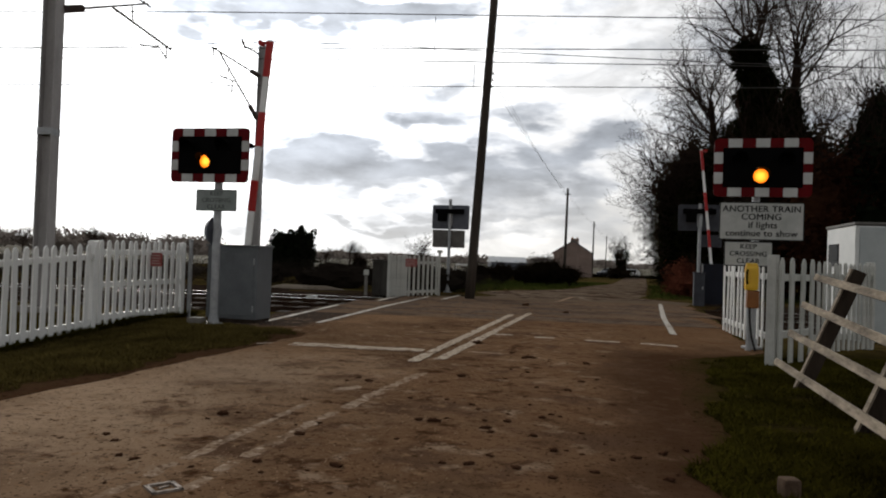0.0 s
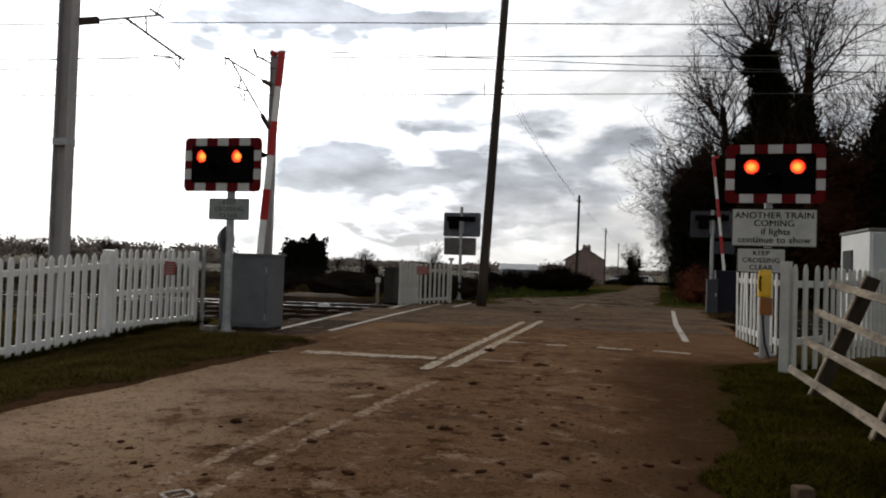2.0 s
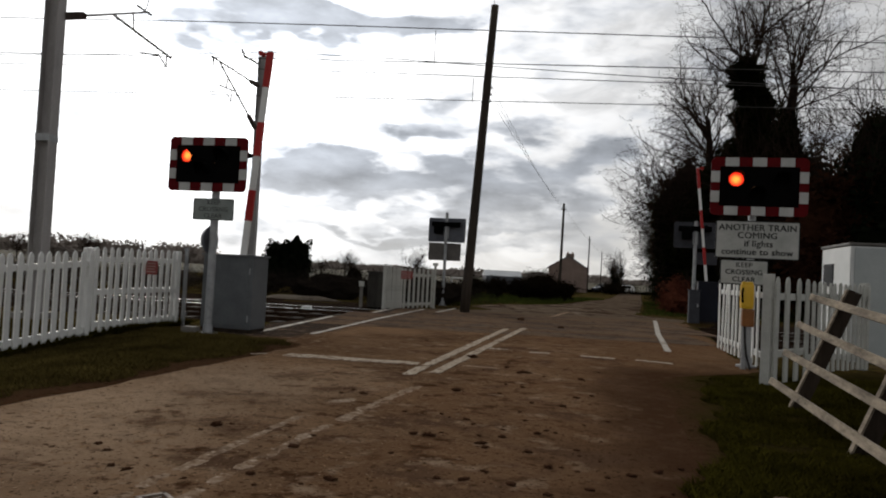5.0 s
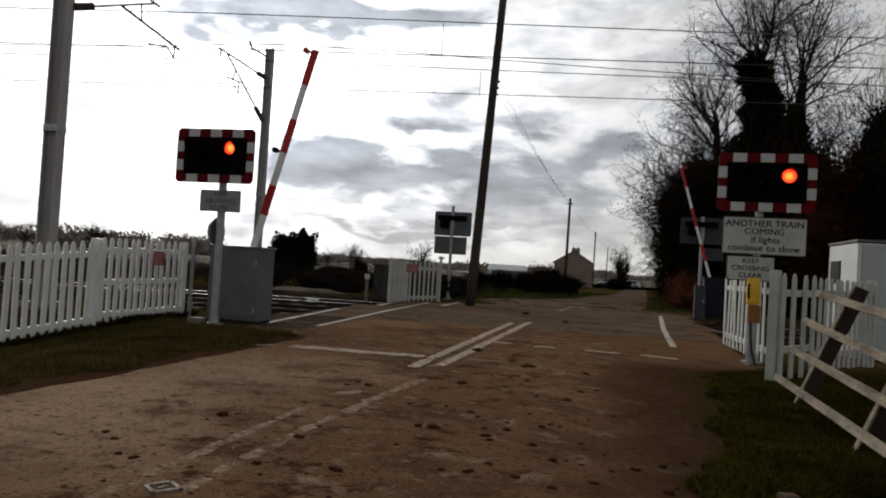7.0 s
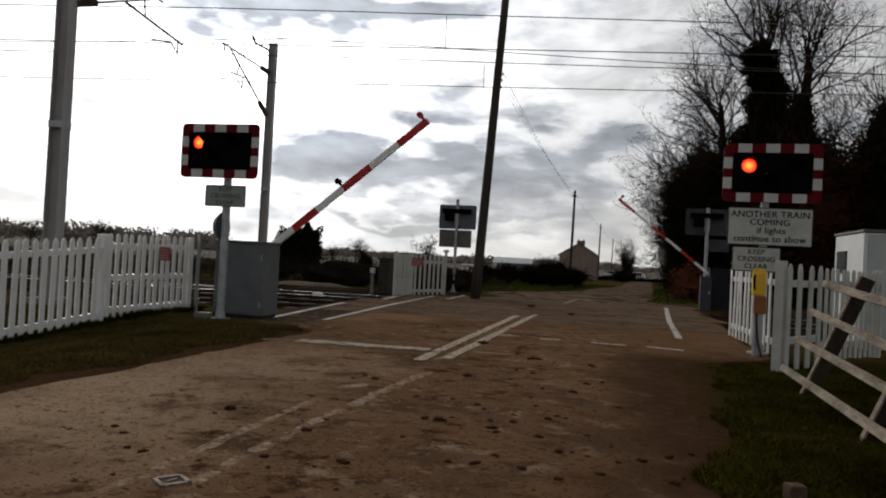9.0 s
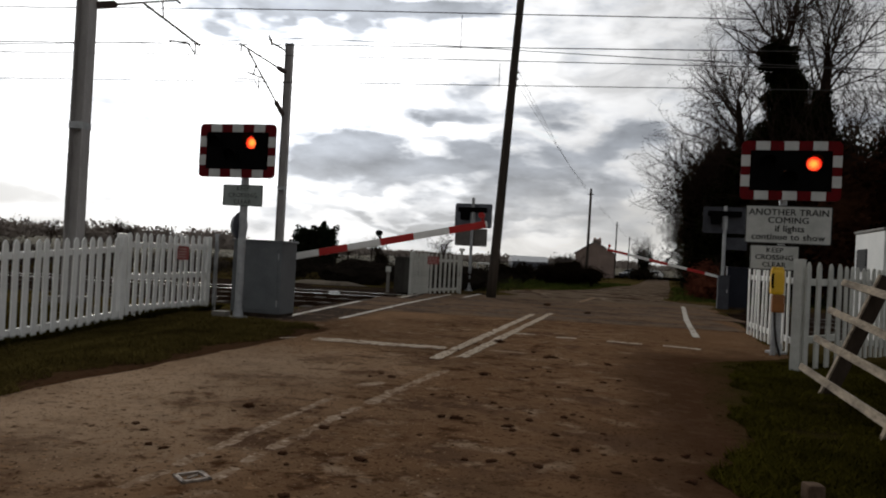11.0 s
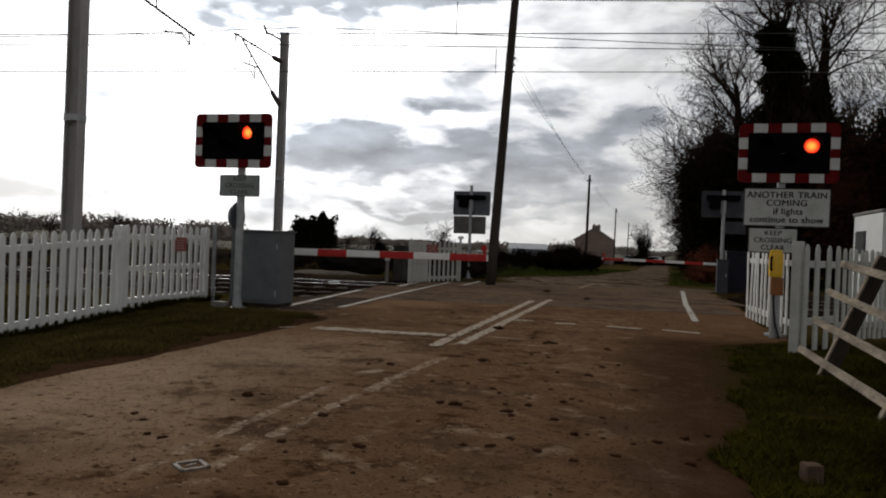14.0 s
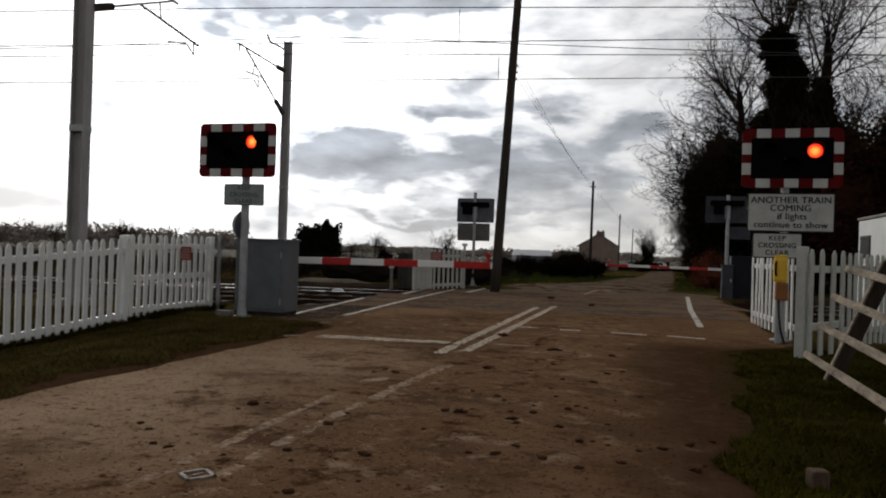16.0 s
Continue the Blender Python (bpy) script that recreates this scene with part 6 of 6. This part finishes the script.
# ---------------------------------------------------------------- small things by the tracks
def build_small():
    t = thing("marker_post", pose(-1.95, 22.3, -0.02), "short white concrete marker post beyond the track", "marker post")
    part("stem", new_box((0, 0, 0.32), (0.09, 0.09, 0.64), None, 0.008), M_CONCRETE, t)
    part("head", new_box((0, 0, 0.70), (0.15, 0.09, 0.16), None, 0.012), M_OFFWHITE, t)
    t = thing("concrete_cabinet", pose(-1.45, 22.7, -0.02, 0, 0, -5), "stained grey concrete cable cabinet beyond the far track", "cable cabinet")
    part("body", new_box((0, 0, 0.52), (0.62, 0.5, 1.04), None, 0.02), M_DARKCONC, t)
    part("cap", new_box((0, 0, 1.07), (0.70, 0.58, 0.06), None, 0.01), M_DARKCONC, t)
    t = thing("pipe_rail", pose(0.9, 27.0, 0), "white pipe handrail beyond the far signal", "handrail")
    bm = bmesh.new()
    tube(bm, (0, 0, 0.98), (0.62, 0.06, 0.98), 0.03, None, 8)
    part("bar", bm, M_WHITE, t)
    for x in (0.03, 0.59):
        bm = bmesh.new()
        tube(bm, (x, x * 0.1, 0), (x, x * 0.1, 0.98), 0.025, None, 8)
        part("post", bm, M_WHITE, t)
    t = thing("white_post", pose(0.27, 23.45, 0), "short white gate post with a knob", "gate post")
    part("stem", new_box((0, 0, 0.68), (0.075, 0.075, 1.36), None, 0.01), M_OFFWHITE, t)
    part("knob", new_box((0, 0, 1.40), (0.18, 0.16, 0.09), None, 0.02), M_OFFWHITE, t)
    # cover of a water valve in the lane, and a stub post on the verge
    t = thing("valve_cover", pose(-1.24, 3.56, 0.004, 0, 0, 38), "worn square iron valve cover set in the muddy lane", "valve cover")
    for k in range(4):
        bm = new_box((0.062, 0, 0.003), (0.022, 0.146, 0.014), pose(0, 0, 0, 0, 0, 90 * k), 0.003)
        part("frame_bar", bm, M_IRON, t, "bright worn iron frame bar")
    part("lid", new_box((0.004, 0, -0.006), (0.098, 0.1, 0.008), None, 0.002), M_MUD, t, "dark muddy lid")
    part("lid_rib", new_box((0.012, 0.012, 0.0), (0.06, 0.014, 0.008), pose(0, 0, 0, 0, 0, 20), 0.002), M_IRON, t)
    # pale box added to stand for a bright glint on the far track
    t = thing("rail_glint_box", Matrix.Translation(rail_at(-5.0, 19.9, -0.06)) @ pose(0, 0, 0, 0, 0, -5), "small pale box added for a glint between the far rails", "rail equipment")
    part("body", new_box((0, 0, 0.04), (0.28, 0.16, 0.08), None, 0.015), M_SIGNGREY, t)
    part("cap", new_box((0.03, 0, 0.088), (0.14, 0.10, 0.02), None, 0.006), M_GALV, t)
    bm = bmesh.new()
    bmesh.ops.create_grid(bm, x_segments=26, y_segments=10, size=1)
    for v in bm.verts:
        e = max(0.0, 1 - math.hypot(v.co.x, v.co.y))
        v.co = Vector((v.co.x * 1.7, v.co.y * 0.75, 0.15 * sstep(e * 1.7) * (1 + 0.5 * noise.noise(Vector((v.co.x * 3, v.co.y * 3, 1)))) - 0.03))
    solid("earth_mound", bm, M_HEAP, "low mound of pale dry earth beyond the far track", "earth mound", Matrix.Translation(rail_at(-6.3, 24.2)) @ pose(0, 0, 0, 0, 0, -5), smooth=True)
    t = thing("stub_post", pose(1.86, 3.72, 0), "low sawn stub of a timber post in the grass", "post stub")
    part("stub", new_box((0, 0, 0.04), (0.09, 0.09, 0.12), None, 0.02), M_STUMP, t)


build_small()


def build_mud():
    """Clods and smears of farm mud on the lane."""
    rnd = random.Random(9)
    meshes = []
    for k in range(6):
        bm = bmesh.new()
        bmesh.ops.create_icosphere(bm, subdivisions=2, radius=1)
        for v in bm.verts:
            v.co *= 1 + 0.95 * noise.noise(v.co * 1.5 + Vector((k * 5, 0, 0))) + 0.4 * noise.noise(v.co * 5 + Vector((0, k * 3, 0)))
            v.co.z = v.co.z * 0.50 + 0.18
        meshes.append(mesh_from(bm, "mud_clod", M_MUD, True))
    spots = [(0.69, 10.19, 0.075), (1.23, 8.81, 0.05), (1.06, 9.25, 0.035), (1.83, 8.44, 0.045), (0.34, 7.24, 0.05), (1.28, 6.64, 0.035), (0.36, 5.83, 0.028), (0.06, 5.21, 0.045),
             (0.42, 5.04, 0.036), (1.01, 5.49, 0.02), (0.72, 4.86, 0.03), (0.39, 4.33, 0.022), (0.69, 3.93, 0.025), (-1.42, 5.21, 0.05), (-1.68, 4.1, 0.028), (-0.53, 6.8, 0.042),
             (-0.91, 4.06, 0.03), (-0.47, 4.03, 0.034), (2.57, 19.4, 0.12), (3.18, 17.05, 0.08), (0.95, 5.55, 0.022), (1.15, 8.75, 0.04)]
    for x, y, r in list(spots):
        for _ in range(2):
            spots.append((x + rnd.gauss(0, 2.2 * r), y + rnd.gauss(0, 2.6 * r), r * rnd.uniform(0.12, 0.4)))
    for _ in range(80):
        y = 3.2 + 9.5 * rnd.random() ** 1.15
        x = road_x(y) + rnd.gauss(0.9, 0.9)
        spots.append((x, y, 0.006 + 0.026 * rnd.random() ** 4))
    for cx, cy, sx, sy, n in ((0.75, 5.6, 0.55, 1.0, 34), (0.5, 4.1, 0.7, 0.4, 20), (-1.6, 4.0, 0.5, 0.4, 12), (1.3, 8.2, 0.6, 1.2, 30), (-0.7, 6.0, 0.5, 0.8, 10), (1.1, 4.6, 0.3, 0.4, 10)):
        for _ in range(n):
            spots.append((rnd.gauss(cx, sx), rnd.gauss(cy, sy), 0.006 + 0.030 * rnd.random() ** 4))
    for i, (x, y, r) in enumerate((x, y, r * 0.8) for x, y, r in spots):
        o = new("mud_clod", meshes[i % 6])
        o.matrix_basis = pose(x, y, zg(x, y) + 0.002, 0, 0, rnd.uniform(0, 360)) @ Matrix.Diagonal((r * rnd.uniform(0.8, 1.5), r, r, 1))
        tagged(o, "dark lump of wet mud on the lane", "mud clod", "mud clods")


build_mud()


def build_grass():
    """Short matted tufts on both verges."""
    rnd = random.Random(3)
    plots = (("verge_grass", ((-7.4, -1.9), (2.0, 12.2)), 130000, M_GLAREBLADE, "short olive grass on the verge, lightened for glare", 1.0, -0.05),
             ("verge_grass", ((0.6, 6.4), (0.5, 9.6)), 210000, M_BLADE, "dark mossy matted grass on the verge", 1.0, -0.04),
             ("fence_weeds", ((-6.1, -3.9), (6.7, 13.2)), 14000, M_BLADE, "dark weeds along the foot of the white fence", 2.6, 0.0),
             ("roadside_grass", ((0.0, 19.0), (26.0, 72.0)), 60000, M_GREENBLADE, "green roadside grass beyond the crossing", 3.0, 0.0))
    for name, ((x0, x1), (y0, y1)), count, mat, label, size, inset in plots:
        verts, faces = [], []
        while len(faces) < count:
            x, y = rnd.uniform(x0, x1), rnd.uniform(y0, y1)
            l, r = road_edges(y)
            gap = 0.18 + 0.30 * noise.noise(Vector((3, y * 0.9, x * 0.6))) + 0.15 * noise.noise(Vector((3, y * 4, x * 3))) + inset + (0.26 * max(-1.0, min(1.0, (y - 5.7) / 1.2)) if x > 0 and y < 10 else 0)
            if l - gap < x < r + gap:
                continue
            if name == "fence_weeds":
                at = -5.95 + (y - 6.72) * 0.268 if y < 10.8 else -4.86 + (y - 10.8) * 0.28
                if abs(x - at + 0.02) > 0.05 + 0.14 * max(0.0, noise.noise(Vector((y * 2.0, 1, 1))) + 0.35 * noise.noise(Vector((y * 9, 2, 1)))):
                    continue
            if noise.noise(Vector((x * 1.3, y * 1.3, 4))) + 0.5 * noise.noise(Vector((x * 4, y * 4, 9))) < -0.62 + 0.5 * rnd.random() * rnd.random():
                continue
            hgt = rnd.uniform(0.006, 0.030) * (1.3 + noise.noise(Vector((x * 0.8, y * 0.8, 8))) + 0.8 * noise.noise(Vector((x * 5, y * 5, 8)))) * size + 0.006
            a = rnd.uniform(0, 6.28)
            w = rnd.uniform(0.003, 0.008) * size
            z = zg(x, y)
            lx, ly = rnd.gauss(0, 1.0) * hgt, rnd.gauss(0, 1.0) * hgt
            k = len(verts)
            verts += [(x - w * math.cos(a), y - w * math.sin(a), z), (x + w * math.cos(a), y + w * math.sin(a), z), (x + lx, y + ly, z + hgt + 0.008)]
            faces.append((k, k + 1, k + 2))
        me = bpy.data.meshes.new(name)
        me.from_pydata(verts, [], faces)
        me.materials.append(mat)
        tagged(new(name, me), label, "grass", kind="stuff")


build_grass()


# ---------------------------------------------------------------- what moves
ON = {
    "amber": [(-1.0, 1.55)],
    "red_left": [(1.65, 2.25), (2.55, 2.95), (3.35, 3.75), (4.15, 4.55), (4.85, 5.25), (5.62, 6.02), (6.38, 6.78), (7.15, 7.55), (7.95, 8.33), (8.70, 9.08), (9.45, 9.83),
                 (10.18, 10.55), (11.05, 11.35), (11.75, 12.15), (12.55, 12.85), (13.35, 13.65), (14.05, 14.45), (14.75, 15.15), (15.55, 15.95)],
    "red_right": [(1.65, 2.25), (2.55, 2.85), (3.15, 3.45), (3.75, 4.15), (4.55, 4.85), (5.25, 5.62), (6.02, 6.38), (6.78, 7.15), (7.55, 7.95), (8.33, 8.70), (9.08, 9.45), (9.83, 10.18),
                  (10.55, 11.05), (11.35, 11.75), (12.15, 12.55), (12.85, 13.35), (13.65, 14.05), (14.45, 14.75), (15.15, 15.55), (15.95, 17.0)],
}
BOOM = ((0.0, 85.5), (5.6, 85.5), (6.1, 84.2), (6.5, 81.4), (7.0, 75.0), (7.5, 66.6), (8.0, 57.9), (8.5, 48.6), (9.0, 39.4), (9.5, 30.6), (10.0, 22.9), (10.5, 16.8), (11.0, 11.6),
        (11.5, 8.4), (12.0, 6.0), (12.5, 3.4), (13.0, 1.6), (13.5, 0.8), (14.5, 0.4), (16.0, 0.4))


def motions():
    for name, units in shutters.items():
        for sh, closed, slide in units:
            opened = Matrix.Translation(slide) @ closed
            now = any(a <= 0 < b for a, b in ON[name])
            rows = [(0.0, opened if now else closed)]
            for a, b in ON[name]:
                if a > 0:
                    rows += [(a - 0.034, closed), (a, opened)]
                if b < 16:
                    rows += [(b - 0.034, opened), (b, closed)]
            rows.append((16.0, rows[-1][1]))
            clean = [rows[0]]
            for r in rows[1:]:
                if frame(r[0]) > frame(clean[-1][0]):
                    clean.append(r)
            walk(sh, clean)
    for boom, (x, y, z), less in booms:
        walk(boom, [(t, pose(x, y, z, 0, -a + less * a / 85.5, 0)) for t, a in BOOM])


motions()
